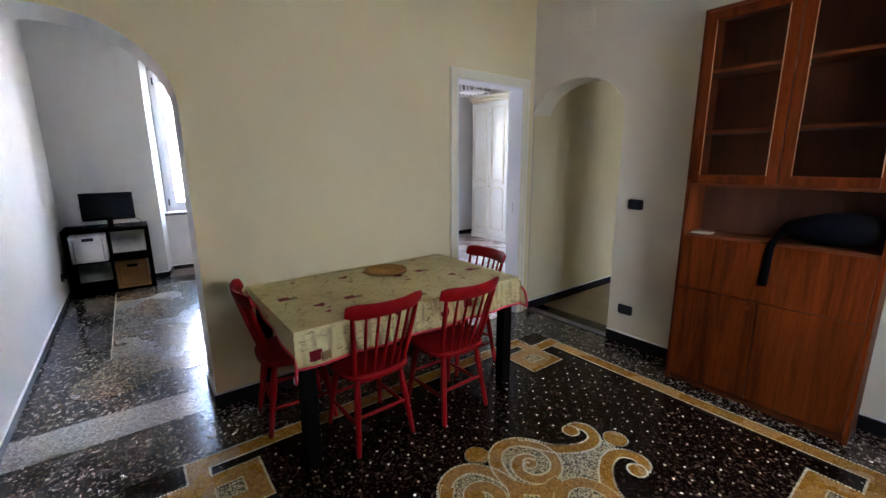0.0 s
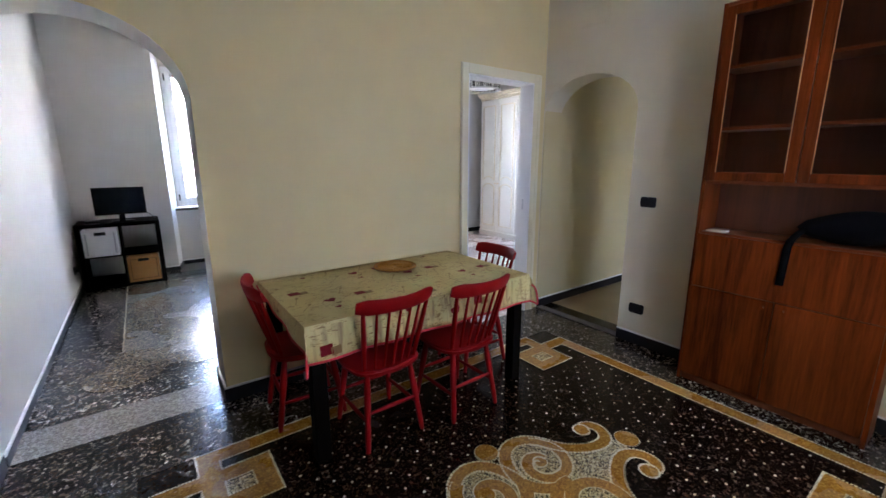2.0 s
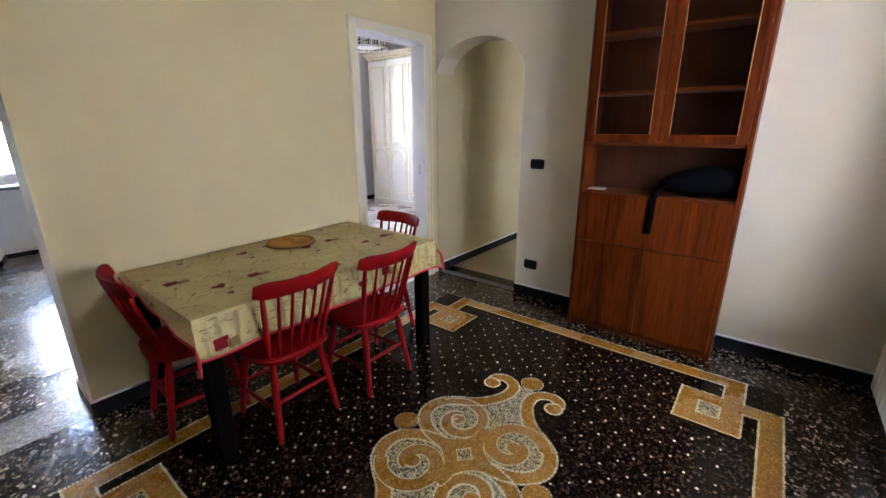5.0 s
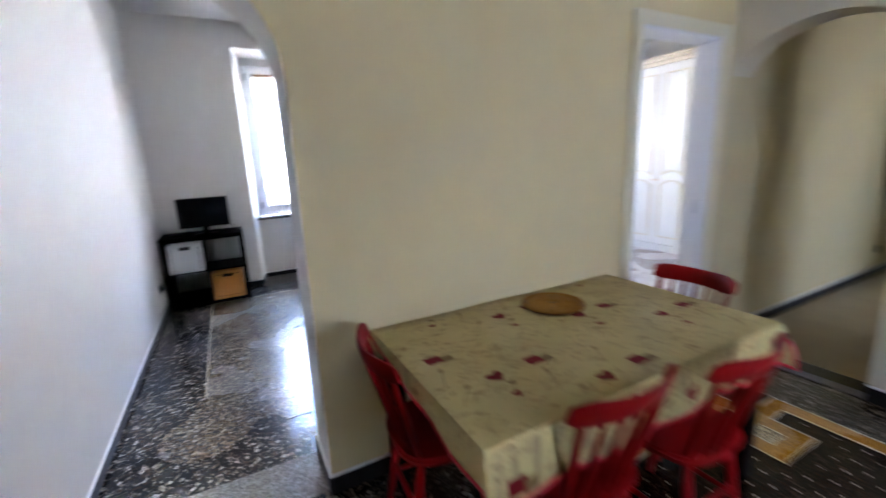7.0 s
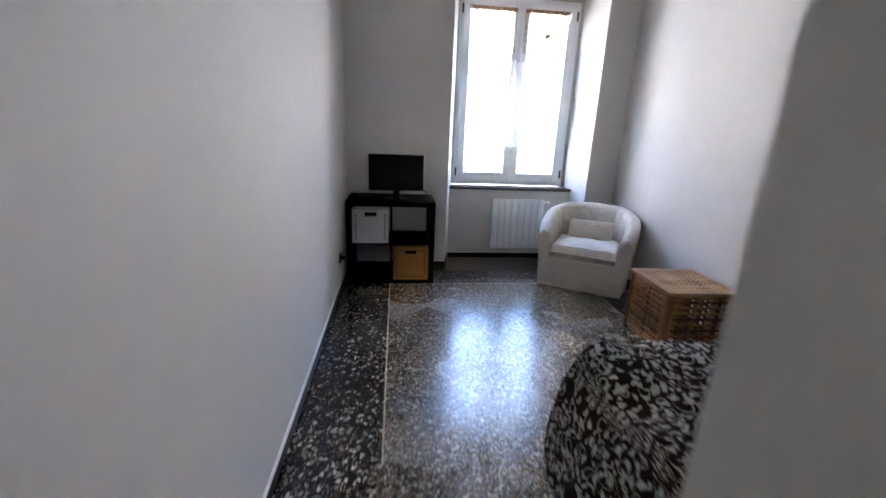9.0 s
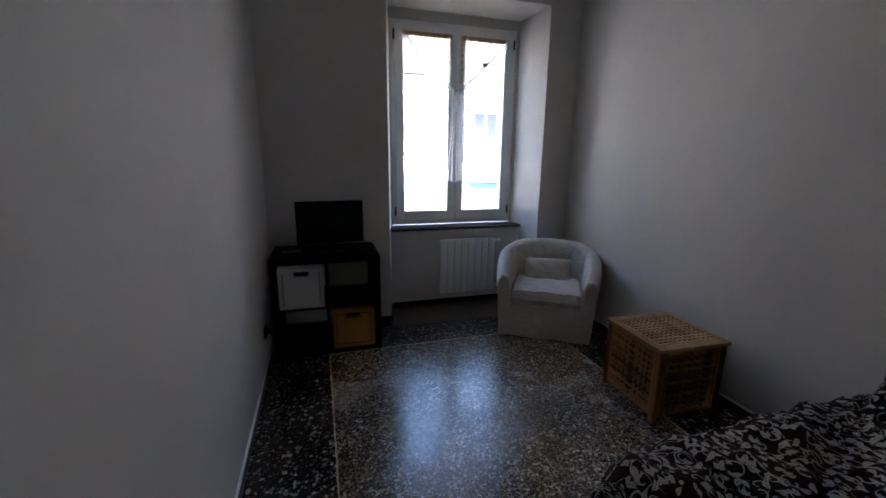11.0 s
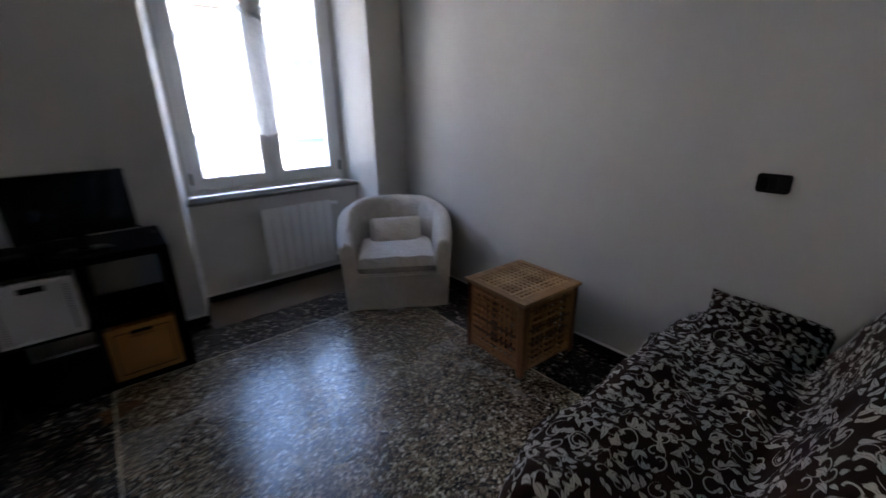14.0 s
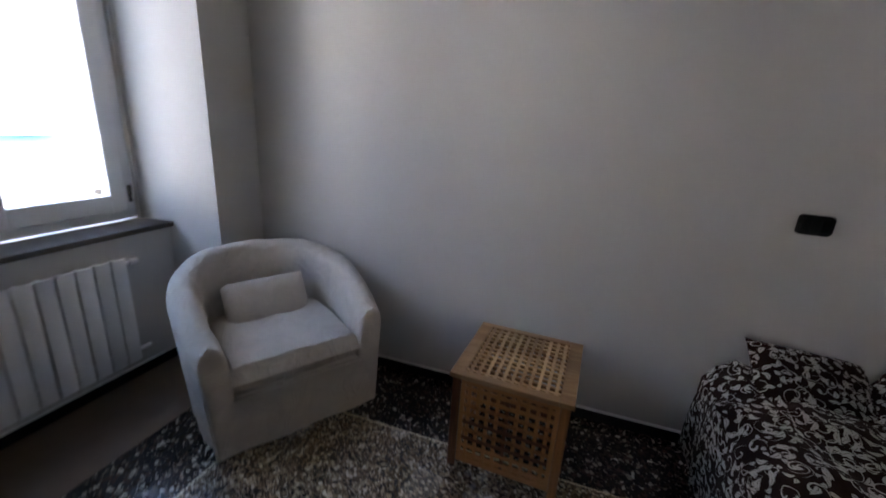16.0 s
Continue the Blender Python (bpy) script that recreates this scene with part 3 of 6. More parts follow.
def tess_line(bm, pts, size=0.011, gap=0.0035, z=0.0068, jitter=0.0012):
    """A row of small square stones along a polyline."""
    run = 0.0
    for a, c in zip(pts, pts[1:]):
        a, c = Vector(a), Vector(c)
        d = c - a
        n = d.length
        if n < 1e-6:
            continue
        u, w = d / n, Vector((-d.y, d.x)) / n
        s = -run
        while s < n:
            if s >= 0:
                p, k = a + u * s, size * random.uniform(0.75, 1.1)
                p = p + w * random.uniform(-jitter, jitter)
                q = [p + u * k * 0.5 * i + w * k * 0.5 * j for i, j in ((-1, -1), (1, -1), (1, 1), (-1, 1))]
                bm.faces.new([bm.verts.new((v.x, v.y, z)) for v in q])
            s += size + gap
        run = (n - s) + size + gap if s > n else 0.0
        run = 0.0


def outline(bm, x0, x1, y0, y1):
    tess_line(bm, [(x0, y0), (x1, y0), (x1, y1), (x0, y1), (x0, y0)])


ochre, white_lines = bmesh.new(), bmesh.new()


def key_corner(ox, oy, sx, sy):
    """Interlocked square hooks in the corner of the border; (ox, oy) is the outer corner."""
    def r(u0, u1, v0, v1, bm_o=ochre):
        xs, ys = sorted((ox + sx * u0, ox + sx * u1)), sorted((oy + sy * v0, oy + sy * v1))
        flat(bm_o, *xs, *ys)

    def line(*uv):
        tess_line(white_lines, [(ox + sx * u, oy + sy * v) for u, v in uv])
    w = 0.10
    # hook of the long band
    r(0, w, 0, 0.70), r(w, 0.24, 0, w)
    # hook of the short band, passing over
    r(0.24, 0.24 + w, -0.17, 0.30), r(0.24 + w, 0.56, 0.30 - w, 0.30), r(0.56 - w, 0.56, 0.0, 0.30 - w), r(0.24 + w, 0.56 - w, 0.0, w)
    r(0.24 + w, 0.95, -0.17, -0.17 + w)
    line((0, 0.70), (0, 0), (0.24, 0), (0.24, -0.17), (0.95, -0.17))
    line((w, 0.70), (w, w), (0.24, w), (0.24, 0.30), (0.56, 0.30), (0.56, 0), (0.34, 0), (0.34, -0.07), (0.95, -0.07))
    line((0.34, 0.10), (0.46, 0.10), (0.46, 0.20), (0.34, 0.20), (0.34, 0.10))


key_corner(BX1, BY0, -1, 1), key_corner(BX1, BY1, -1, -1), key_corner(BX0, BY0, 1, 1), key_corner(BX0, BY1, 1, -1)
for xa in (BX1 - 0.10, BX0):
    flat(ochre, xa, xa + 0.10, BY0 + 0.70, BY1 - 0.70)
    for q in (xa, xa + 0.10):
        tess_line(white_lines, [(q, BY0 + 0.70), (q, BY1 - 0.70)])
for ya in (BY1 + 0.07, BY0 - 0.17):
    flat(ochre, BX0 + 0.95, BX1 - 0.95, ya, ya + 0.10)
    for q in (ya, ya + 0.10):
        tess_line(white_lines, [(BX0 + 0.95, q), (BX1 - 0.95, q)])
# little filled squares inside the keys
pale = bmesh.new()
for cx, cy, sx, sy in ((BX1, BY0, -1, 1), (BX1, BY1, -1, -1), (BX0, BY0, 1, 1), (BX0, BY1, 1, -1)):
    xs, ys = sorted((cx + sx * 0.345, cx + sx * 0.455)), sorted((cy + sy * 0.105, cy + sy * 0.195))
    flat(pale, *xs, *ys)

# central medallion of scrolls, mirrored about its middle
MX, MY = 1.13, 0.895


def ribbon(bm, pts, width, z):
    """A flat band of changing width along points."""
    pts = [Vector(p) for p in pts]
    left, right = [], []
    for i, p in enumerate(pts):
        d = (pts[min(i + 1, len(pts) - 1)] - pts[max(i - 1, 0)]).normalized()
        w = Vector((-d.y, d.x)) * width(i / (len(pts) - 1)) * 0.5
        left.append(p + w), right.append(p - w)
    a, c = [bm.verts.new((*v, z)) for v in left], [bm.verts.new((*v, z)) for v in right]
    for i in range(len(pts) - 1):
        bm.faces.new((a[i], a[i + 1], c[i + 1], c[i]))
    return left, right


def spiral(cx, cy, r0, r1, a0, a1, n=40):
    return [(cx + (r0 + (r1 - r0) * k / n) * math.cos(radians(a0 + (a1 - a0) * k / n)), cy + (r0 + (r1 - r0) * k / n) * math.sin(radians(a0 + (a1 - a0) * k / n))) for k in range(n + 1)]


def bezier(p0, p1, p2, p3, n=16):
    out = []
    for k in range(n + 1):
        t = k / n
        s = 1 - t
        out.append(tuple(s ** 3 * a + 3 * s * s * t * b + 3 * s * t * t * c + t ** 3 * d for a, b, c, d in zip(p0, p1, p2, p3)))
    return out


def disc_pts(cx, cy, r, n=24):
    return [(cx + r * math.cos(2 * math.pi * k / n), cy + r * math.sin(2 * math.pi * k / n)) for k in range(n + 1)]


def quadrant(sx, sy, up):
    count = itertools.count()

    def layer():
        return 0.0030 + up * 0.0007 + next(count) * 0.0001

    def m(pts):
        return [(MX + sx * x, MY + sy * y) for x, y in pts]

    def band(pts, w0, w1):
        l, r = ribbon(ochre, m(pts), lambda t: w0 + (w1 - w0) * t, layer())
        tess_line(white_lines, [tuple(v) for v in l]), tess_line(white_lines, [tuple(v) for v in r])

    def ball(cx, cy, r):
        p = m(disc_pts(cx, cy, r))
        ochre.faces.new([ochre.verts.new((*q, layer())) for q in p[:-1]])
        tess_line(white_lines, p)
    # pale ground between the scrolls
    body = m([(0, 0), (0, 0.13)] + bezier((0.0, 0.13), (0.02, 0.30), (0.14, 0.36), (0.24, 0.31))[1:] + bezier((0.24, 0.31), (0.33, 0.26), (0.34, 0.17), (0.42, 0.12))[1:] + [(0.56, 0.06), (0.62, 0.07), (0.66, 0.0)])
    pale.faces.new([pale.verts.new((*q, 0.0024)) for q in body])
    # long S band with its hook, then the spiral inside it
    band(bezier((0.0, 0.10), (0.0, 0.28), (0.10, 0.375), (0.21, 0.335)) + bezier((0.21, 0.335), (0.31, 0.30), (0.31, 0.19), (0.40, 0.125))[1:] + bezier((0.40, 0.125), (0.47, 0.07), (0.57, 0.03), (0.625, 0.09))[1:] + bezier((0.625, 0.09), (0.67, 0.145), (0.645, 0.215), (0.585, 0.205))[1:], 0.068, 0.066)
    ball(0.562, 0.195, 0.046)
    band(spiral(0.175, 0.155, 0.16, 0.035, 62, -330, 60), 0.058, 0.062)
    ball(0.178, 0.165, 0.034)
    # lower return of the band towards the middle
    band(bezier((0.0, 0.12), (0.03, 0.03), (0.12, -0.02), (0.20, 0.0)), 0.066, 0.05)
    if sy > 0:
        ball(0.695, 0.0, 0.062)
    if sx > 0:
        ball(0.0, 0.372, 0.060)


for up, (sx, sy) in enumerate(((1, 1), (-1, -1), (1, -1), (-1, 1))):
    quadrant(sx, sy, up)
# mosaic ground stones of the medallion and the dotted dark field
dots = bmesh.new()
for i in range(-2, 44):
    for j in range(-4, 34):
        x, y = BX0 + 0.14 + i * 0.062, BY0 + 0.06 + j * 0.062
        if (i + j) % 2 or not (BX0 + 0.13 < x < BX1 - 0.13 and BY0 + 0.03 < y < BY1 + 0.03):
            continue
        if ((x - MX) / 0.74) ** 2 + ((y - MY) / 0.44) ** 2 < 1 and not (abs(x - MX) > 0.35 and abs(y - MY) > 0.27) and not (abs(x - MX) > 0.08 and abs(y - MY) > 0.385):
            continue
        if any(abs(x - (cx + sx * 0.40)) < 0.2 and abs(y - (cy + sy * 0.12)) < 0.22 for cx, cy, sx, sy in ((BX1, BY0, -1, 1), (BX1, BY1, -1, -1), (BX0, BY0, 1, 1), (BX0, BY1, 1, -1))):
            continue
        x, y, k, a = x + random.uniform(-0.006, 0.006), y + random.uniform(-0.006, 0.006), random.uniform(0.0055, 0.0085), random.uniform(0, 1.5)
        dots.faces.new([dots.verts.new((x + k * math.cos(a + q * 1.5708), y + k * math.sin(a + q * 1.5708), 0.003)) for q in range(4)])
# coarse chips outside the border
grey_border = bmesh.new()
flat(grey_border, -0.87, 3.02, BY1 + 0.17, 2.62, 0.002), flat(grey_border, BX1, 3.02, -0.75, BY1 + 0.17, 0.002)
flat(grey_border, -0.87, BX0, -0.75, BY1 + 0.17, 0.002), flat(grey_border, BX0, BX1, -0.75, BY0 - 0.17, 0.002)
tagged(part("terrazzo_border", grey_border, GREY_CHIPS, floor), kind="structure")
tagged(part("ochre_inlay", ochre, OCHRE_CHIPS, floor), kind="structure")
tagged(part("mosaic_ground", pale, MOSAIC, floor), kind="structure")
tagged(part("mosaic_line", white_lines, TESSERA, floor), kind="stuff")
tagged(part("mosaic_dot", dots, TESSERA, floor), kind="stuff")

# ---- floor inlays of the window room ----
FX0, FX1, FY0, FY1 = -0.43, 1.50, 3.32, 6.04
bm = bmesh.new()
lob = [(FX0, FY1), (FX0, 3.86)] + spiral(FX0 - 0.005, 3.80, 0.06, 0.06, 90, 250, 10)[1:]
lob += spiral(FX0 + 0.02, 3.42, 0.24, 0.24, 118, 345, 22) + spiral(-0.09, 3.33, 0.085, 0.085, 160, 20, 10)[::1]
lob += [(0.02, FY0), (FX1, FY0), (FX1, FY1)]
bm.faces.new([bm.verts.new((x, y, 0.003)) for x, y in lob])
tagged(part("light_field", bm, LIGHT_CHIPS, floor_2), kind="structure")
bm = bmesh.new()
tess_line(bm, [(0.02, FY0), (FX1, FY0), (FX1, FY1), (FX0, FY1), (FX0, 3.86)], 0.010, 0.002, 0.005)
tagged(part("mosaic_line", bm, TESSERA, floor_2), kind="stuff")
bm = bmesh.new()
flat(bm, -0.87, 0.13, 2.62, 2.93, 0.003)
tagged(part("pale_band", bm, BAND_CHIPS, floor_2), kind="structure")
bm = bmesh.new()
flat(bm, NX0, NX1, 6.43, NY, 0.003)
tagged(part("niche_slab", bm, NICHE_FLOOR, floor_2), kind="structure")
bm = bmesh.new()
flat(bm, -0.87, NX0, 6.20, 6.585, 0.002), flat(bm, NX0, 1.97, 6.20, 6.43, 0.002), flat(bm, -0.87, -0.50, 4.1, 6.20, 0.002), flat(bm, 1.52, 1.97, 2.93, 6.20, 0.002)
tagged(part("dark_border", bm, BORDER_CHIPS, floor_2), kind="structure")

bm = bmesh.new()
bm.faces.new([bm.verts.new((-0.42 + (0.085 + 0.025 * math.sin(3 * a + 1)) * math.cos(a), 5.82 + (0.075 + 0.02 * math.sin(2 * a)) * math.sin(a), 0.0042)) for a in [2 * math.pi * k / 28 for k in range(28)]])
tagged(part("brown_corner_inlay", bm, OCHRE_DARK, floor_2), kind="structure")

# ---- doorway to the bedroom ----
door = thing("door_1", pose(0, 0, 0), "open bedroom doorway with cream trim and white lining", "door", kind="structure")
for nm, x0, x1, z0, z1 in (("door_trim", 2.005, 2.08, 0, 2.26), ("door_trim", 2.86, 2.95, 0, 2.26), ("door_trim", 2.08, 2.86, 2.185, 2.26)):
    bm = bmesh.new()
    bx(bm, x0, x1, 2.585, 2.60, z0, z1, 0.004)
    bx(bm, x0 + (0.005 if x0 < 2.5 else 0.05), x1 - (0.05 if x0 < 2.5 else 0.005), 2.578, 2.586, z0, z1 - 0.012, 0.003) if x1 - x0 < 0.2 else None
    part(nm, bm, TRIM_CREAM, door)
for x0, x1, z0, z1 in ((2.08, 2.095, 0, 2.17), (2.845, 2.86, 0, 2.17), (2.08, 2.86, 2.17, 2.185)):
    bm = bmesh.new()
    bx(bm, x0, x1, 2.59, 2.75, z0, z1, 0.002)
    part("door_lining", bm, TRIM_WHITE, door)
bm = bmesh.new()
bx(bm, 2.8415, 2.8455, 2.655, 2.677, 1.03, 1.13, 0.001, 1)
part("strike_plate", bm, STEEL, door, "small steel strike plate")

# ---- window of the window room ----
window = thing("window_1", pose(0, 0, 0), "white plastic two-casement window with clear panes", "window", kind="structure")
Y0, Y1 = 7.09, 7.155


def bars(name, x0, x1, z0, z1, w, y0, y1, parent, wb=None):
    wb = wb or w
    bm = bmesh.new()
    bx(bm, x0, x0 + w, y0, y1, z0, z1, 0.006), bx(bm, x1 - w, x1, y0, y1, z0, z1, 0.006)
    bx(bm, x0 + w, x1 - w, y0, y1, z0, z0 + wb, 0.006), bx(bm, x0 + w, x1 - w, y0, y1, z1 - w, z1, 0.006)
    return part(name, bm, PVC, parent)


bars("window_frame", WX0, WX1, WZ0, WZ1, 0.055, Y0 + 0.012, Y1 + 0.03, window)
mid = (WX0 + WX1) / 2
for x0, x1 in ((WX0 + 0.045, mid + 0.012), (mid + 0.016, WX1 - 0.045)):
    sash = bars("sash", x0, x1, WZ0 + 0.045, WZ1 - 0.045, 0.085, Y0, Y1, window, 0.095)
    bm = bmesh.new()
    bx(bm, x0 + 0.08, x1 - 0.08, Y0 + 0.03, Y0 + 0.034, WZ0 + 0.135, WZ1 - 0.125)
    pane = part("pane", bm, GLASS, sash)
    pane.visible_shadow = False
for x, zs in ((WX0 + 0.035, (0.93, 2.60)), (WX1 - 0.035, (0.93, 2.60))):
    for z in zs:
        bm = bmesh.new()
        tube(bm, [(x, Y0 - 0.004, z), (x, Y0 - 0.004, z + 0.09)], 0.009, 10)
        part("hinge", bm, BLACK_PLASTIC, window, "dark window hinge")
bm = bmesh.new()
bx(bm, mid - 0.012, mid + 0.018, Y0 - 0.012, Y0, 1.42, 1.56, 0.004)
tube(bm, [(mid + 0.003, Y0 - 0.01, 1.49), (mid + 0.003, Y0 - 0.045, 1.49), (mid + 0.003, Y0 - 0.05, 1.38)], 0.009, 8)
part("window_handle", bm, PVC, window, "white window handle", True)
bm = bmesh.new()
bx(bm, 0.195, 1.635, NY - 0.035, 7.10, WZ0 - 0.035, WZ0 - 0.006, 0.006)
part("window_sill", bm, SILL, window, "grey marble window sill")

# ---- dining table ----
TX0, TX1, TY0, TY1, TZ = 0.37, 1.87, 1.68, 2.585, 0.752
table = thing("dining_table", pose((TX0 + TX1) / 2, (TY0 + TY1) / 2, 0), "black wooden dining table under a patterned cloth, against the cream wall", "table")
hx, hy = (TX1 - TX0) / 2, (TY1 - TY0) / 2
bm = bmesh.new()
bx(bm, -hx, hx, -hy, hy, TZ - 0.03, TZ, 0.005)
part("tabletop", bm, BLACK_WOOD, table)
bm = bmesh.new()
for a in ((-hx + 0.05, hx - 0.05, -hy + 0.04, -hy + 0.06), (-hx + 0.05, hx - 0.05, hy - 0.06, hy - 0.04), (-hx + 0.04, -hx + 0.06, -hy + 0.05, hy - 0.05), (hx - 0.06, hx - 0.04, -hy + 0.05, hy - 0.05)):
    bx(bm, *a, TZ - 0.12, TZ - 0.03, 0.002)
part("apron", bm, BLACK_WOOD, table)
for x in (-hx + 0.065, hx - 0.065):
    for y in (-hy + 0.065, hy - 0.065):
        bm = bmesh.new()
        bx(bm, x - 0.037, x + 0.037, y - 0.037, y + 0.037, 0, TZ - 0.03, 0.005)
        part("leg", bm, BLACK_WOOD, table)

# tablecloth: flat on top, hanging on three sides
cloth = thing("tablecloth", pose((TX0 + TX1) / 2, (TY0 + TY1) / 2, TZ), "beige oilcloth with dark red hearts, squares and a red hem", "tablecloth")
DROP, LEFT_DROP, RIGHT_DROP = 0.185, 0.10, 0.065


def cloth_at(s, t):
    """Place of the cloth's point (s, t), measured along the cloth from the table's middle."""
    ox = max(0.0, abs(s) - hx)
    if s < 0:
        ox *= 0.30 + 0.95 * min(1.0, max(0.0, (hy - t) / (2 * hy)))
    oy = max(0.0, -t - hy)
    sx = 1 if s > 0 else -1
    lo, hi = max(ox, oy), min(ox, oy)
    x, y = max(-hx, min(hx, s)), max(-hy, min(hy, t))
    wave = 0.010 * math.sin(s * 17) * min(1, oy * 8) + 0.008 * math.sin(t * 19 + 1) * min(1, ox * 8)
    x += sx * (0.006 * min(1, ox * 30) + 0.05 * ox + 0.10 * hi)
    y -= 0.006 * min(1, oy * 30) + 0.05 * oy + 0.42 * hi + (wave if oy else 0)
    x += sx * (wave if ox else 0)
    return x, y, 0.006 - (lo * 0.985 + hi * 0.30) + 0.0012 * math.sin(s * 9 + t * 4)


def span(a, b, n):
    return [a + (b - a) * i / n for i in range(n + 1)]


ss = span(-hx - LEFT_DROP, -hx - 0.02, 4) + [-hx, -hx + 0.02] + span(-hx + 0.08, hx - 0.08, 24) + [hx - 0.02, hx] + span(hx + 0.02, hx + RIGHT_DROP, 4)
ts = span(-hy - DROP, -hy - 0.02, 5) + [-hy, -hy + 0.02] + span(-hy + 0.08, hy, 12)


def cloth_mesh(name, material, s0, s1, t0, t1, lift, parent, label=""):
    bm = bmesh.new()
    a, b = [s for s in ss if s0 - 1e-6 <= s <= s1 + 1e-6], [t for t in ts if t0 - 1e-6 <= t <= t1 + 1e-6]
    surface(bm, [[Vector(cloth_at(s, t)) + Vector((0, 0, lift)) for s in a] for t in b], uv=[[(s, t) for s in a] for t in b])
    ob = part(name, bm, material, parent, label, True)
    sol = ob.modifiers.new("thickness", "SOLIDIFY")
    sol.thickness, sol.offset = 0.002, 1
    return ob


cloth_mesh("cloth", CLOTH, -9, 9, -9, 9, 0, cloth)
bm = bmesh.new()
edge = [(-hx - LEFT_DROP, t) for t in ts[::-1]] + [(s, -hy - DROP) for s in ss[1:-1]] + [(hx + RIGHT_DROP, t) for t in ts]
tube(bm, [cloth_at(*e) for e in edge], 0.0065, 6)
part("hem", bm, RED_HEM, cloth, "dark red hem", True)


def on_cloth(bm, pts, s, t, ang=0.0, lift=0.003):
    """Lay a flat printed figure on the cloth at (s, t)."""
    c, q = math.cos(ang), math.sin(ang)
    vs = []
    for u, v in pts:
        a, b = s + u * c - v * q, t + u * q + v * c
        p = Vector(cloth_at(a, b))
        p.z += lift
        if b < -hy:
            p.y -= lift
        if abs(a) > hx:
            p.x += lift * (1 if a > 0 else -1)
        vs.append(bm.verts.new(p))
    bm.faces.new(vs)


HEART = [(0.016 * math.sin(k) ** 3, 0.013 * math.cos(k) - 0.005 * math.cos(2 * k) - 0.002 * math.cos(3 * k)) for k in [2 * math.pi * i / 18 for i in range(18)]]
SQUARE = [(-1, -1), (1, -1), (1, 1), (-1, 1)]
random.seed(7)


def on_sheet(s, t, m=0.03):
    return -hx - LEFT_DROP + m < s < hx + RIGHT_DROP - m and -hy - DROP + m < t < hy - m and (abs(t + hy) > m or s > 9) and abs(abs(s) - hx) > m


def printed(name, pts, s, t, ang, material, lift=0.003):
    if on_sheet(s, t):
        bm = bmesh.new()
        on_cloth(bm, pts, s, t, ang, lift)
        part(name, bm, material, cloth)


OVAL = [(math.cos(q), math.sin(q)) for q in [2 * math.pi * w / 12 for w in range(12)]]
# the print repeats along a slanting lattice: a square, a large and a small heart, faint cutlery
for i in range(-4, 9):
    for j in range(-2, 4):
        s, t = -0.647 + i * 0.313 + j * 0.326, 0.043 - i * 0.194 + j * 0.435
        printed("printed_square", [(u * 0.031, v * 0.027) for u, v in SQUARE], s, t, 0.06, PRINT_RED)
        printed("printed_square", [(u * 0.026, v * 0.022) for u, v in SQUARE], s + 0.048, t - 0.012, 0.06, PRINT_TAN, 0.0026)
        printed("printed_heart", [(u * 2.2, v * 2.2) for u, v in HEART], s + 0.13, t - 0.215, 0.25, PRINT_RED)
        printed("printed_heart", [(u * 1.0, v * 1.0) for u, v in HEART], s + 0.155, t - 0.275, 0.1, PRINT_TAN, 0.0026)
        printed("printed_heart", [(u * 1.15, v * 1.15) for u, v in HEART], s + 0.13, t - 0.335, 0.2, PRINT_RED)
        for du, dv, an in ((-0.03, -0.14, 1.25), (-0.02, -0.27, 0.95), (0.23, -0.10, 1.1)):
            printed("printed_fork", [(u * 0.048, v * 0.002) for u, v in SQUARE], s + du, t + dv, an, PRINT_FAINT, 0.0026)
            printed("printed_spoon", [(u * 0.017, v * 0.009) for u, v in OVAL], s + du + 0.060 * math.cos(an), t + dv + 0.060 * math.sin(an), an, PRINT_FAINT, 0.0026)
bm = bmesh.new()
bx(bm, -hx - 0.032, -hx - 0.012, -hy - 0.055, -hy - 0.052, -0.218, -0.182, 0.001, 1)
part("tag", bm, PAPER, cloth, "small white care tag at the corner")

# round woven mat
mat_thing = thing("placemat", pose(1.24, 2.375, TZ + 0.0085) @ Matrix.Diagonal((0.9, 0.9, 1, 1)), "round brown woven wicker mat lying on the tablecloth", "placemat")
bm = bmesh.new()
lathe(bm, [(0.168, 0), (0.17, 0.003), (0.166, 0.006), (0.02, 0.006)], 48)
part("base", bm, WICKER_DARK, mat_thing, "", True)
bm = bmesh.new()
for r in (0.163, 0.150, 0.128, 0.106, 0.084, 0.062, 0.040, 0.020):
    n = max(12, int(r * 420))
    tube(bm, [(r * math.cos(2 * math.pi * k / n), r * math.sin(2 * math.pi * k / n), 0.009 + 0.002 * (-1) ** k) for k in range(n + 1)], 0.0052 if r > 0.14 else 0.004, 5)
part("weave", bm, WICKER, mat_thing, "honey-coloured woven rings", True)
bm = bmesh.new()
for k in range(40):
    a = 2 * math.pi * k / 40
    tube(bm, [(r * math.cos(a), r * math.sin(a), 0.0105 + 0.0025 * (-1) ** i) for i, r in enumerate((0.03, 0.052, 0.073, 0.095, 0.117, 0.139))], 0.0038, 5)
tagged(part("radial_cane", bm, WICKER, mat_thing, "canes spreading from the middle", True), kind="stuff")

# ---- chairs ----


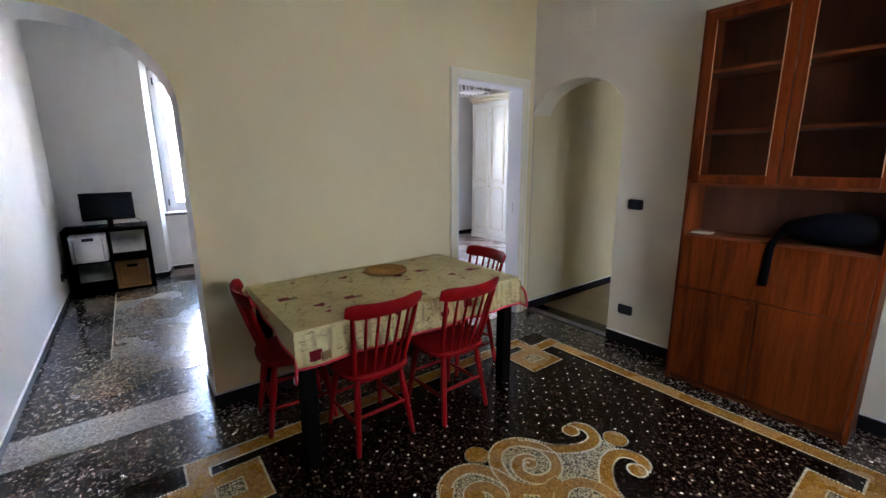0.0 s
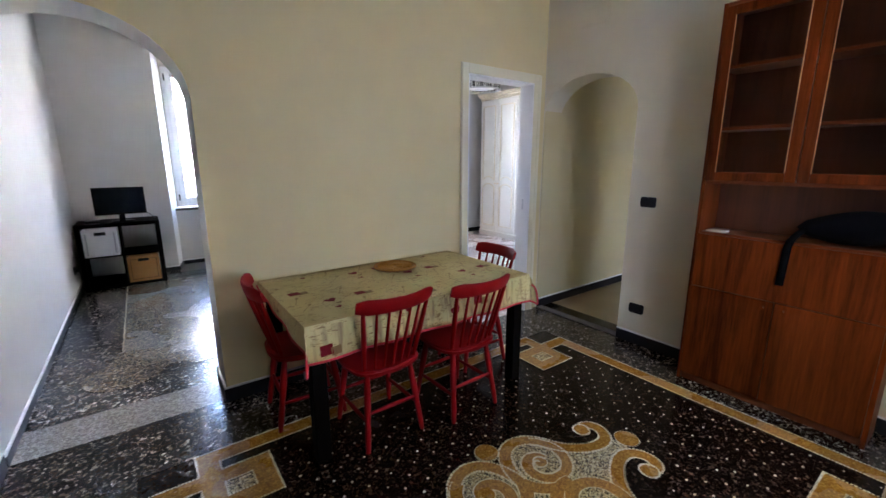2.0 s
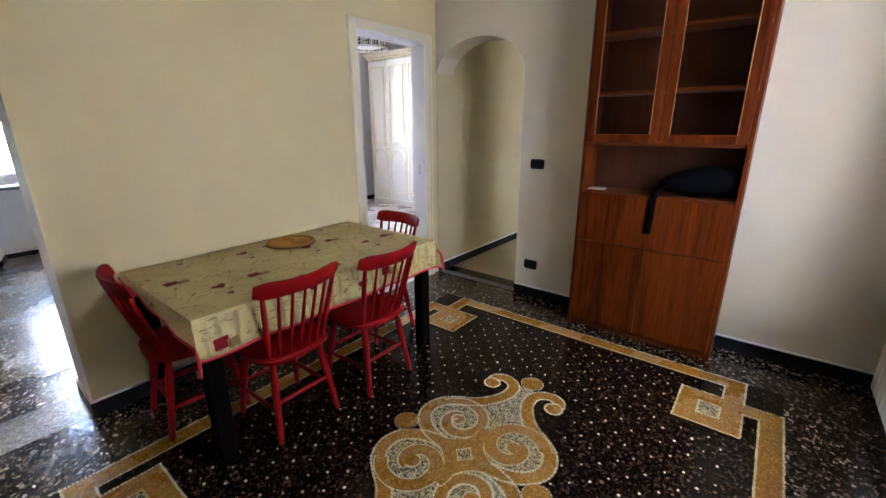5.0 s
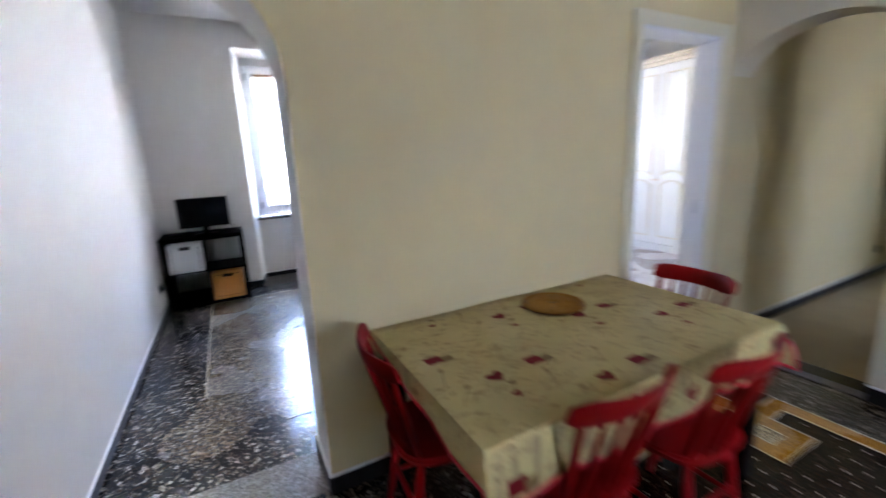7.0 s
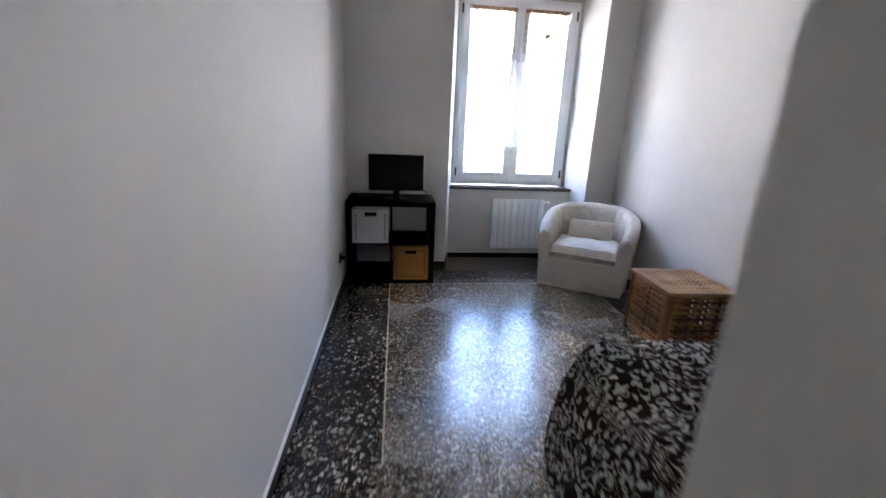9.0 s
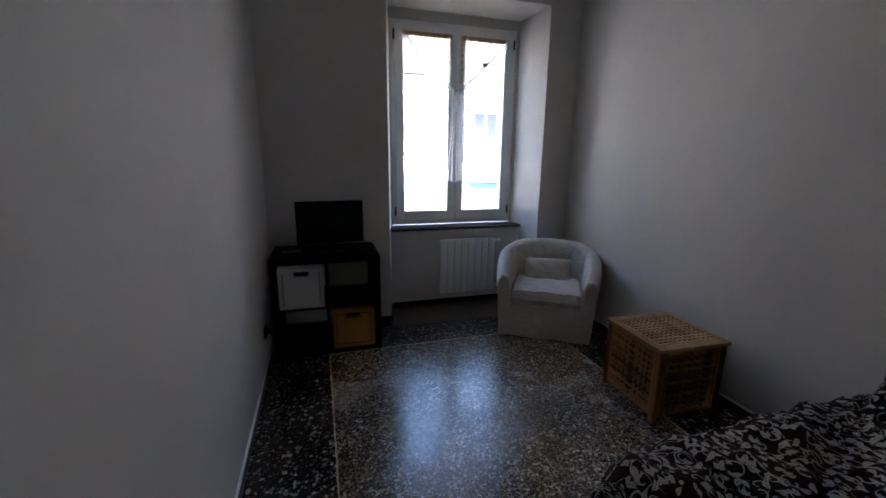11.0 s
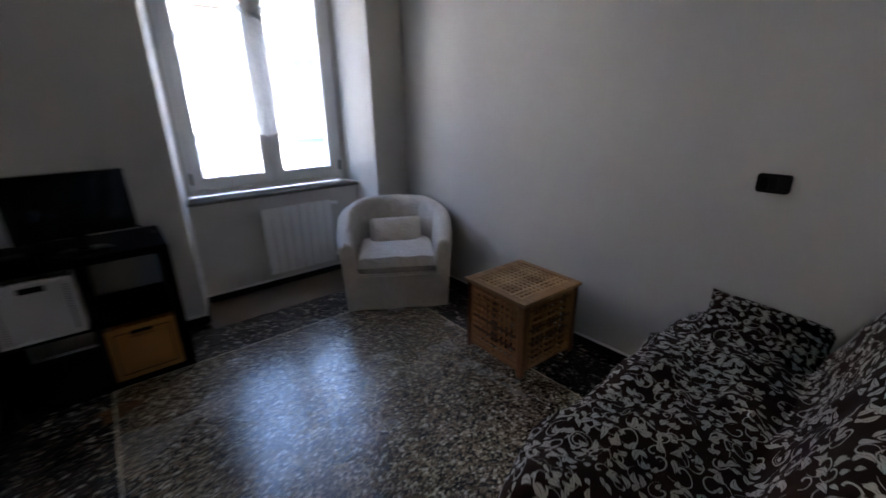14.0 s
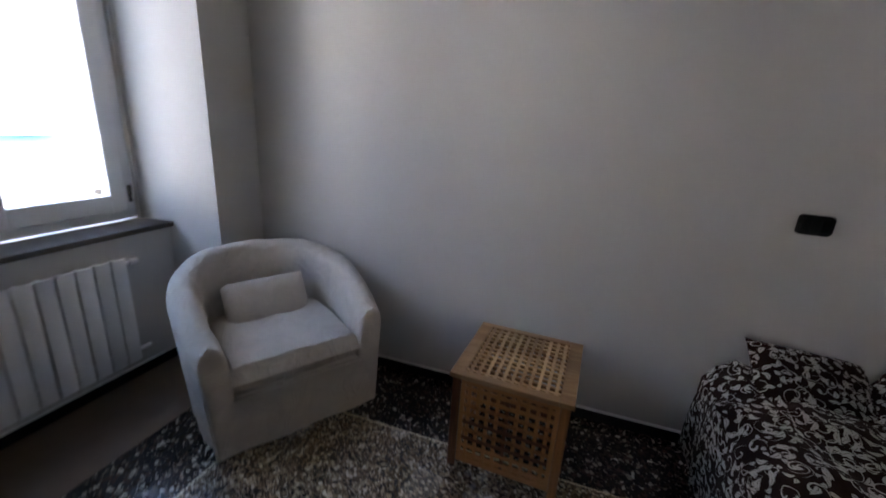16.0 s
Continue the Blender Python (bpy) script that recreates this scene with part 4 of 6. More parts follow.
def make_chair(m, label):
    chair = thing("dining_chair", m, label, "chair", "red chairs round the table")
    bm = bmesh.new()
    pts = []
    for k in range(28):
        a = 2 * math.pi * k / 28
        c, s = math.cos(a), math.sin(a)
        pts.append((0.205 * math.copysign(abs(c) ** 0.6, c), 0.20 * math.copysign(abs(s) ** 0.65, s)))
    fs = prism(bm, pts, "xy", 0.415, 0.448)
    bmesh.ops.bevel(bm, geom=[e for f in fs[:2] for e in f.edges], offset=0.011, segments=3, affect="EDGES")
    part("seat", bm, RED_PAINT, chair, "", True)
    tops = {}
    for sx in (-1, 1):
        for sy in (-1, 1):
            a, b = Vector((sx * 0.128, sy * 0.125, 0.42)), Vector((sx * 0.170, sy * 0.188, 0))
            tops[sx, sy] = (a, b)
            bm = bmesh.new()
            rr = [0.0125, 0.0155, 0.0185, 0.0195, 0.0175, 0.015, 0.0165, 0.0155, 0.0125]
            tube(bm, [a.lerp(b, i / 8) for i in range(9)], rr, 12)
            part("leg", bm, RED_PAINT, chair, "", True)

    def on_leg(k, f):
        return tops[k][0].lerp(tops[k][1], f)
    for k1, k2, f in (((-1, -1), (1, -1), 0.52), ((-1, 1), (1, 1), 0.52), ((-1, -1), (-1, 1), 0.62), ((1, -1), (1, 1), 0.62)):
        a, b = on_leg(k1, f), on_leg(k2, f)
        bm = bmesh.new()
        tube(bm, [a.lerp(b, i / 4) for i in range(5)], [0.008, 0.0105, 0.012, 0.0105, 0.008], 10)
        part("stretcher", bm, RED_PAINT, chair, "", True)

    def crest(u):
        return Vector((0.205 * u, -0.268 + 0.055 * u * u, 0.0))
    rows = []
    for i in range(17):
        u = -1.06 + 2.12 * i / 16
        c = crest(u)
        n = Vector((0.205, 0.11 * u, 0)).normalized().cross(Vector((0, 0, 1)))
        e = 1 - 0.35 * max(0, abs(u) - 0.85) / 0.21
        zt, zb = 0.862 - 0.006 * (1 - u * u), 0.775 + 0.004 * (1 - u * u)
        zm = (zt + zb) / 2
        lean = Vector((0, -0.02, 0))
        ring = []
        for dz, dn in ((zb, -0.5), (zb + 0.012, -1), (zm, -1), (zt - 0.014, -0.9), (zt, -0.35), (zt, 0.35), (zt - 0.014, 0.9), (zm, 1), (zb + 0.012, 1), (zb, 0.5)):
            p = c + n * dn * 0.0105 + lean * ((dz - zb) / (zt - zb))
            ring.append((p.x, p.y, zm + (dz - zm) * e))
        rows.append(ring)
    bm = bmesh.new()
    v = surface(bm, rows, closed=True)
    bm.faces.new(v[0]), bm.faces.new(v[-1][::-1])
    part("crest_rail", bm, RED_PAINT, chair, "", True)
    for i in range(7):
        u = -0.90 + 1.8 * i / 6
        a = Vector((0.165 * u, -0.168 + 0.035 * u * u, 0.44))
        b = crest(u) + Vector((0, -0.003, 0.782))
        r = 0.0125 if i in (0, 6) else 0.0078
        bm = bmesh.new()
        tube(bm, [a.lerp(b, q / 5) for q in range(6)], [r * 0.85, r, r * 1.15, r * 1.1, r, r * 0.85], 9)
        part("spindle" if 0 < i < 6 else "back_post", bm, RED_PAINT, chair, "", True)
    return chair


LAB = "red painted wooden spindle-back chair"
chair = make_chair(pose(0.805, 1.83, 0, 0, 0, 1), LAB + " at the long side")
tagged(copy_thing(chair, pose(1.315, 1.765, 0, 0, 0, 2)), LAB + " at the long side")
tagged(copy_thing(chair, pose(0.515, 2.245, 0, 0, 0, -94)), LAB + " at the table end by the arch")
tagged(copy_thing(chair, pose(1.77, 2.15, 0, 0, 0, 88)), LAB + " at the table end by the doorway")

# ---- bookcase cabinet ----
cab = thing("display_cabinet", pose(2.75, 0.581, 0), "tall cherry wood cabinet with glazed upper doors and closed lower doors", "cabinet")
CW, CD, CH = 0.4755, 0.262, 2.395
for y in (-CW, CW - 0.022):
    bm = bmesh.new()
    bx(bm, 0.0, CD, y, y + 0.022, 0, CH, 0.002)
    part("side_panel", bm, CHERRY, cab)
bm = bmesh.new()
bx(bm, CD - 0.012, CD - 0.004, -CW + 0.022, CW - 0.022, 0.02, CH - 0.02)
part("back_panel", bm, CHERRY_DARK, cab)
for nm, z0, z1, x0 in (("top", CH - 0.024, CH, 0.001), ("shelf", 1.355, 1.377, 0.02), ("shelf", 1.025, 1.047, 0.02), ("base", 0.0, 0.06, 0.02), ("shelf", 1.675, 1.695, 0.03), ("shelf", 2.03, 2.05, 0.03)):
    bm = bmesh.new()
    bx(bm, x0, CD - 0.014, -CW + 0.0225, CW - 0.0225, z0, z1, 0.0015)
    part(nm, bm, CHERRY_H, cab)
for a, b in ((-CW + 0.024, -0.003), (0.003, CW - 0.024)):
    bm = bmesh.new()
    z0, z1, w = 1.375, CH - 0.028, 0.052
    bx(bm, -0.018, 0.0, a, a + w, z0, z1, 0.003), bx(bm, -0.018, 0.0, b - w, b, z0, z1, 0.003)
    bx(bm, -0.018, 0.0, a + w, b - w, z0, z0 + w, 0.003), bx(bm, -0.018, 0.0, a + w, b - w, z1 - w, z1, 0.003)
    dr = part("glass_door", bm, CHERRY, cab, "cherry frame door with a smoked pane")
    bm = bmesh.new()
    bx(bm, -0.011, -0.007, a + w - 0.004, b - w + 0.004, z0 + w - 0.004, z1 - w + 0.004)
    part("pane", bm, SMOKED, dr)
    bm = bmesh.new()
    for q in (a + w, b - w - 0.004):
        bx(bm, -0.0195, -0.017, q, q + 0.004, z0 + w, z1 - w)
    part("bead", bm, CHERRY_LIGHT, dr)
    bm = bmesh.new()
    bx(bm, -0.018, 0.0, a - 0.001, b + 0.001, 0.062, 0.685, 0.003)
    dl = part("lower_door", bm, CHERRY, cab)
    bm = bmesh.new()
    ky = b - 0.045 if a < -0.1 else a + 0.045
    tube(bm, [(-0.018, ky, 0.645), (-0.026, ky, 0.645), (-0.034, ky, 0.645)], [0.006, 0.007, 0.009], 12)
    part("knob", bm, CHERRY, dl, "small turned wooden knob", True)
bm = bmesh.new()
bx(bm, -0.018, 0.0, -CW + 0.024, CW - 0.024, 0.69, 1.035, 0.003)
part("drop_front", bm, CHERRY, cab)
# bag lying in the open compartment
bag = thing("backpack", pose(2.86, 0.34, 1.047), "black fabric backpack lying in the cabinet's open compartment", "backpack")
bm = bmesh.new()
rows = []
for i in range(13):
    u = -1 + i / 6
    k = max(0.0, 1 - abs(u) ** 2.6) ** 0.45
    rows.append([(0.11 * k * math.cos(2 * math.pi * j / 18), 0.23 * u, 0.075 + 0.02 * (1 - u) + (0.073 + 0.018 * (1 - u)) * k * math.sin(2 * math.pi * j / 18) * (0.9 + 0.1 * math.cos(3 * u))) for j in range(18)])
v = surface(bm, rows, closed=True)
part("body", bm, BLACK_FABRIC, bag, "", True)
for o in bag.children:
    o.location.z = 0.002
bm = bmesh.new()
pth = [(-0.04, 0.16, 0.10), (-0.09, 0.20, 0.05), (-0.115, 0.22, 0.012), (-0.136, 0.225, -0.03), (-0.137, 0.228, -0.13), (-0.139, 0.232, -0.25)]
surface(bm, [[(x, y - 0.019, z) for x, y, z in pth], [(x, y + 0.019, z) for x, y, z in pth]])
ob = part("strap", bm, BLACK_FABRIC, bag, "", True)
ob.modifiers.new("thickness", "SOLIDIFY").thickness = 0.005
paper = bmesh.new()
bx(paper, 2.79, 2.86, 0.90, 1.01, 1.048, 1.056, 0.001, 1)
tagged(part("paper", paper, PAPER), "small stack of white papers on the cabinet shelf", "paper")

# ---- switches and sockets ----


def plate(name, m, w, h, label, holes):
    pl = thing(name, m, label, name.replace("_", " "))
    bm = bmesh.new()
    r = 0.014
    corners = ((w / 2 - r, h / 2 - r, 0), (-w / 2 + r, h / 2 - r, 90), (-w / 2 + r, -h / 2 + r, 180), (w / 2 - r, -h / 2 + r, 270))
    ring = [(x + r * math.cos(radians(a + q * 15)), z + r * math.sin(radians(a + q * 15))) for x, z, a in corners for q in range(7)]
    fs = prism(bm, ring, "xz", -0.011, 0)
    bmesh.ops.bevel(bm, geom=list(fs[0].edges), offset=0.004, segments=2, affect="EDGES")
    part("frame", bm, BLACK_PLASTIC, pl, "", True)
    n = 3
    for i in range(n):
        bm = bmesh.new()
        a = -w / 2 + 0.012 + i * (w - 0.024) / n
        bx(bm, a + 0.001, a + (w - 0.024) / n - 0.001, -0.014, -0.009, -h / 2 + 0.014, h / 2 - 0.014, 0.002)
        part("socket_insert" if holes else "rocker", bm, SWITCH_DARK, pl)
    return pl


plate("light_switch", pose(3.019, 1.52, 1.18, 0, 0, -90), 0.12, 0.08, "black rectangular light switch on the off-white wall", False)
plate("wall_socket", pose(3.019, 1.53, 0.305, 0, 0, -90), 0.12, 0.08, "black rectangular wall socket on the off-white wall", True)
plate("light_switch", pose(1.969, 3.845, 1.15, 0, 0, -90), 0.12, 0.08, "black rectangular light switch above the sofa", False)
sock = plate("wall_socket", pose(-0.869, 5.93, 0.295, 0, 0, 90), 0.12, 0.08, "black wall socket with a plug beside the shelf unit", True)
bm = bmesh.new()
tube(bm, [(0.0, -0.012, 0.0), (0.0, -0.03, 0), (0.0, -0.045, -0.005)], [0.019, 0.019, 0.012], 12)
tube(bm, [(0.0, -0.045, -0.005), (0.01, -0.05, -0.08), (0.05, -0.04, -0.2), (0.12, -0.03, -0.28)], 0.004, 6)
part("plug", bm, BLACK_PLASTIC, sock, "black plug and cable", True)
# painted-over vent above the arch
bm = bmesh.new()
bx(bm, 3.012, 3.02, 1.99, 2.30, 2.58, 2.74, 0.003)
for i in range(6):
    bx(bm, 3.009, 3.013, 2.01, 2.28, 2.60 + i * 0.021, 2.612 + i * 0.021, 0.001, 1)
tagged(part("wall_vent", bm, WALL_BEIGE), "painted-over rectangular wall vent above the arch", "vent")

# ---- radiators ----


def radiator(m, n, pitch, h, label, side=1):
    rad = thing("radiator", m, label, "radiator")
    for i in range(n):
        bm = bmesh.new()
        x = (i - (n - 1) / 2) * pitch
        bx(bm, x - pitch * 0.452, x + pitch * 0.452, -0.085, -0.07, 0.012, h, 0.006, 2)
        bx(bm, x - 0.012, x + 0.012, -0.07, -0.02, 0.03, h - 0.012, 0.004, 1)
        bx(bm, x - pitch * 0.4, x + pitch * 0.4, -0.055, -0.025, 0.03, 0.075, 0.006, 1), bx(bm, x - pitch * 0.4, x + pitch * 0.4, -0.055, -0.025, h - 0.06, h - 0.015, 0.006, 1)
        part("section", bm, RAD_WHITE, rad, "", True)
    e = n * pitch / 2
    bm = bmesh.new()
    for x in (-e + 0.1, e - 0.1):
        bx(bm, x - 0.01, x + 0.01, -0.03, 0.0, h - 0.10, h - 0.07)
        bx(bm, x - 0.01, x + 0.01, -0.03, 0.0, 0.05, 0.08)
    part("bracket", bm, RAD_WHITE, rad)
    for z, r in ((h - 0.04, 0.018), (0.05, 0.013)):
        bm = bmesh.new()
        tube(bm, [(side * (e - 0.01), -0.042, z), (side * (e + 0.03), -0.042, z), (side * (e + 0.035), -0.042, z), (side * (e + 0.075), -0.042, z)], [0.011, 0.011, r, r * 0.85], 12)
        tube(bm, [(side * (e + 0.03), -0.042, z), (side * (e + 0.03), 0.0, z)], 0.008, 8)
        part("valve", bm, RAD_WHITE, rad, "white radiator valve", True)
    return rad


radiator(pose(1.005, NY, 0.125), 8, 0.0755, 0.585, "white aluminium radiator under the window")
radiator(pose(2.46, -0.75, 0.11, 0, 0, 180) @ Matrix.Diagonal((1, 1.5, 1, 1)), 8, 0.08, 0.59, "white aluminium radiator low on the dining room wall", -1)

# ---- shelf unit with boxes and television ----
SX0, SX1, SY0, SY1, SH = -0.825, -0.018, 6.04, 6.545, 0.785
unit = thing("shelf_unit", pose(SX0, SY0, 0), "black-brown cube shelf unit with four compartments", "shelf")
W, D = SX1 - SX0, SY1 - SY0
for x0, x1, z0, z1, nm in ((0, 0.045, 0, SH - 0.045, "side"), (W - 0.045, W, 0, SH - 0.045, "side"), (0, W, SH - 0.045, SH, "top"), (0.045, W - 0.045, 0, 0.045, "bottom"), (W / 2 - 0.009, W / 2 + 0.009, 0.045, SH - 0.045, "divider"), (0.045, W / 2 - 0.009, SH / 2 - 0.009, SH / 2 + 0.009, "shelf"), (W / 2 + 0.009, W - 0.045, SH / 2 - 0.009, SH / 2 + 0.009, "shelf")):
    bm = bmesh.new()
    bx(bm, x0, x1, 0, D, z0, z1, 0.002)
    part(nm, bm, BLACK_WOOD, unit)


def basket(m, material, label, dashed):
    b = thing("storage_box", m, label, "storage box")
    w, h, d = 0.325, 0.312, 0.35
    for nm, a in (("side", (-w / 2, -w / 2 + 0.012, 0.012, d - 0.012, 0, h)), ("side", (w / 2 - 0.012, w / 2, 0.012, d - 0.012, 0, h)), ("back", (-w / 2, w / 2, d - 0.012, d, 0, h)), ("bottom", (-w / 2 + 0.012, w / 2 - 0.012, 0.012, d - 0.012, 0, 0.012))):
        bm = bmesh.new()
        bx(bm, *a, 0.003)
        part(nm, bm, material, b)
    bm = bmesh.new()
    bx(bm, -w / 2, -0.055, 0, 0.012, 0, h, 0.003), bx(bm, 0.055, w / 2, 0, 0.012, 0, h, 0.003)
    bx(bm, -0.055, 0.055, 0, 0.012, 0, h - 0.065, 0.003), bx(bm, -0.055, 0.055, 0, 0.012, h - 0.025, h, 0.003)
    part("front", bm, material, b, "front with a cut-out grip")
    bm = bmesh.new()
    for u in ((-w / 2, w / 2, h - 0.022, h), (-w / 2, w / 2, 0, 0.02), (-w / 2, -w / 2 + 0.02, 0.02, h - 0.022), (w / 2 - 0.02, w / 2, 0.02, h - 0.022)):
        bx(bm, u[0], u[1], -0.007, 0.0005, u[2], u[3], 0.003)
    part("rim", bm, material, b)
    # black sheet behind the grip hole, standing in for the shade inside the box
    bm = bmesh.new()
    bx(bm, -0.055, 0.055, 0.06, 0.062, h - 0.075, h - 0.02)
    part("grip_shade", bm, BLACK_PLASTIC, b)
    # woven strands between the upright stakes
    bm = bmesh.new()
    rows_n = 30
    for i in range(rows_n):
        z = 0.028 + i * (h - 0.056) / (rows_n - 1)
        for a, c in (((-w / 2 + 0.02, -0.06), (0.06, w / 2 - 0.02)) if z > h - 0.072 else ((-w / 2 + 0.02, w / 2 - 0.02),)):
            n = max(4, int((c - a) / 0.012))
            tube(bm, [(a + (c - a) * k / n, -0.0015 - 0.002 * (-1) ** (k + i), z) for k in range(n + 1)], 0.0043, 4, False)
    part("weave", bm, material, b, "", True)
    if dashed:
        bm = bmesh.new()
        for x in (-w / 2 + 0.032, w / 2 - 0.032):
            for i in range(19):
                z = 0.03 + i * (h - 0.075) / 18
                bx(bm, x - 0.0075, x + 0.0075, -0.0085, -0.0055, z, z + 0.0055)
        tagged(part("slot", bm, SLOT, b, "columns of small dark slots beside the edges"), kind="stuff")
    else:
        bm = bmesh.new()
        e = w / 2 - 0.030
        for u in ((-e, -e + 0.005, 0.03, h - 0.03), (e - 0.005, e, 0.03, h - 0.03), (-e + 0.005, e - 0.005, 0.03, 0.035), (-e + 0.005, -0.06, h - 0.035, h - 0.03), (0.06, e - 0.005, h - 0.035, h - 0.03)):
            bx(bm, u[0], u[1], -0.0085, -0.0055, u[2], u[3])
        part("seam", bm, WICKER_DARK, b, "dark seam round the front panel")
    bm = bmesh.new()
    for u in ((-0.064, -0.055, h - 0.074, h - 0.016), (0.055, 0.064, h - 0.074, h - 0.016), (-0.055, 0.055, h - 0.074, h - 0.065), (-0.055, 0.055, h - 0.025, h - 0.016)):
        bx(bm, u[0], u[1], -0.0095, 0.0, u[2], u[3], 0.002, 1)
    part("grip_rim", bm, material, b, "raised edge round the grip hole")
    return b


basket(pose(SX0 + 0.045 + 0.173, SY0 + 0.006, SH / 2 + 0.009), WICKER_WHITE, "white woven storage box with a grip hole in the shelf", True)
basket(pose(SX0 + W - 0.045 - 0.173, SY0 + 0.006, 0.045), RATTAN, "natural rattan storage box with a grip hole in the shelf", False)
tv = thing("television", pose(-0.375, 6.17, SH, 0, 0, 4), "small black flat television on a stand on the shelf unit", "television")
bm = bmesh.new()
bx(bm, -0.25, 0.25, -0.012, 0.022, 0.085, 0.41, 0.006)
part("housing", bm, BLACK_GLOSS, tv)
bm = bmesh.new()
bx(bm, -0.238, 0.238, -0.0145, -0.011, 0.105, 0.398)
part("screen", bm, SCREEN, tv, "dark glossy screen")
bm = bmesh.new()
bx(bm, -0.03, 0.03, 0.0, 0.03, 0.01, 0.10, 0.006)
part("neck", bm, BLACK_GLOSS, tv)
bm = bmesh.new()
lathe(bm, [(0.105, 0), (0.11, 0.004), (0.10, 0.011), (0.02, 0.014)], 32)
bmesh.ops.scale(bm, vec=(1.15, 0.75, 1), verts=bm.verts)
part("foot", bm, BLACK_GLOSS, tv, "", True)
box = thing("set_top_box", pose(-0.66, 6.17, SH, 0, 0, 5), "small black receiver box beside the television", "receiver")
bm = bmesh.new()
bx(bm, -0.065, 0.065, -0.05, 0.05, 0.004, 0.032, 0.005)
part("housing", bm, BLACK_PLASTIC, box)
bm = bmesh.new()
for x in (-0.05, 0.05):
    for y in (-0.035, 0.035):
        bx(bm, x - 0.006, x + 0.006, y - 0.006, y + 0.006, 0, 0.005)
part("foot", bm, BLACK_PLASTIC, box)
bm = bmesh.new()
tube(bm, [(-0.17, 6.19, SH + 0.12), (-0.10, 6.22, SH + 0.07), (-0.06, 6.26, SH + 0.015), (-0.045, 6.36, SH + 0.006), (-0.06, 6.40, SH + 0.006)], 0.004, 6)
tagged(part("cable", bm, BLACK_PLASTIC, None, "", True), "thin black television cable on the shelf unit", "cable")

# ---- slatted cube table ----
cube = thing("storage_table", pose(1.627, 4.878, 0, 0, 0, -2.5), "acacia wood cube storage table with lattice top and sides", "side table")
S, CHH = 0.25, 0.475
for x in (-S + 0.030, S - 0.030):
    for y in (-S + 0.030, S - 0.030):
        bm = bmesh.new()
        bx(bm, x - 0.018, x + 0.018, y - 0.018, y + 0.018, 0, CHH - 0.024, 0.004)
        part("leg", bm, ACACIA, cube)


def lattice(name, m, w, h, rail, slat, gap, parent, material, deep=0.022):
    """A framed lattice panel in its own xz plane, crossing slats in two layers."""
    bm = bmesh.new()
    bx(bm, -w / 2, w / 2, 0, deep, 0, rail, 0.003), bx(bm, -w / 2, w / 2, 0, deep, h - rail, h, 0.003)
    bx(bm, -w / 2, -w / 2 + rail * 0.7, 0, deep, rail, h - rail, 0.003), bx(bm, w / 2 - rail * 0.7, w / 2, 0, deep, rail, h - rail, 0.003)
    bm.transform(m)
    p = part(name, bm, material, parent)
    n = max(2, round((w - 1.4 * rail) / (slat + gap)))
    k = max(2, round((h - 2 * rail) / (slat + gap)))
    iw, ih = (w - 1.4 * rail), (h - 2 * rail)
    for i in range(n):
        c = -iw / 2 + (i + 0.5) * iw / n
        bm = bmesh.new()
        bx(bm, c - slat / 2, c + slat / 2, 0.004, 0.012, rail - 0.002, h - rail + 0.002)
        bm.transform(m)
        part("slat", bm, material, p)
    for i in range(k):
        c = rail + (i + 0.5) * ih / k
        bm = bmesh.new()
        bx(bm, -w / 2 + rail * 0.6, w / 2 - rail * 0.6, 0.0025, 0.0105, c - slat / 2, c + slat / 2)
        bm.transform(m)
        part("slat", bm, material, p)
    return p


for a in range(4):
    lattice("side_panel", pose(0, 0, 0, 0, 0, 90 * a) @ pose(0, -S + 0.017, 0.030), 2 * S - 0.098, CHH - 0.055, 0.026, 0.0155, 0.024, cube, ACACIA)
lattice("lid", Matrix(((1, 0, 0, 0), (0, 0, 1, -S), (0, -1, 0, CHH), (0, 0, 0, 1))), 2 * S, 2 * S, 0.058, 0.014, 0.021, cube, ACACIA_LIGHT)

# ---- tub armchair ----
arm = thing("armchair", pose(1.54, 6.155, 0, 0, 0, -32.4) @ Matrix.Diagonal((1.12, 1.11, 0.99, 1)), "white tub armchair with a loose cotton slipcover", "armchair")


def tub_point(u, r, z):
    """u from -1 (left arm's front) over 0 (back) to 1 (right arm's front)."""
    q = abs(u)
    if q < 0.62:
        ang = q / 0.62 * math.pi / 2
        x, y = r * math.sin(ang), 0.0 + r * math.cos(ang)
    else:
        f = (q - 0.62) / 0.38
        x, y = r * (1 - 0.09 * f * f), -f * 0.315
    return Vector((math.copysign(x, u), y - 0.03, z))


def tub_top(u):
    q = abs(u)
    return 0.762 - 0.202 * max(0.0, (q - 0.25) / 0.75) ** 1.3


rows = []
N = 49
for i in range(N):
    u = -1 + 2 * i / (N - 1)
    t = tub_top(u)
    fold = 0.004 * math.sin(i * 2.1) + 0.003 * math.sin(i * 5.3)
    rows.append([tub_point(u, 0.362 + fold * 2.0, 0.012), tub_point(u, 0.372 + fold, 0.15), tub_point(u, 0.398 + fold * 0.6, t - 0.17), tub_point(u, 0.408, t - 0.07), tub_point(u, 0.396 + fold * 0.5, t - 0.018), tub_point(u, 0.358, t + fold * 1.3), tub_point(u, 0.312, t - 0.012 - fold * 1.3), tub_point(u, 0.292 + fold * 0.8, t - 0.05), tub_point(u, 0.282 + fold * 1.6, t - 0.16), tub_point(u, 0.278, 0.30)])
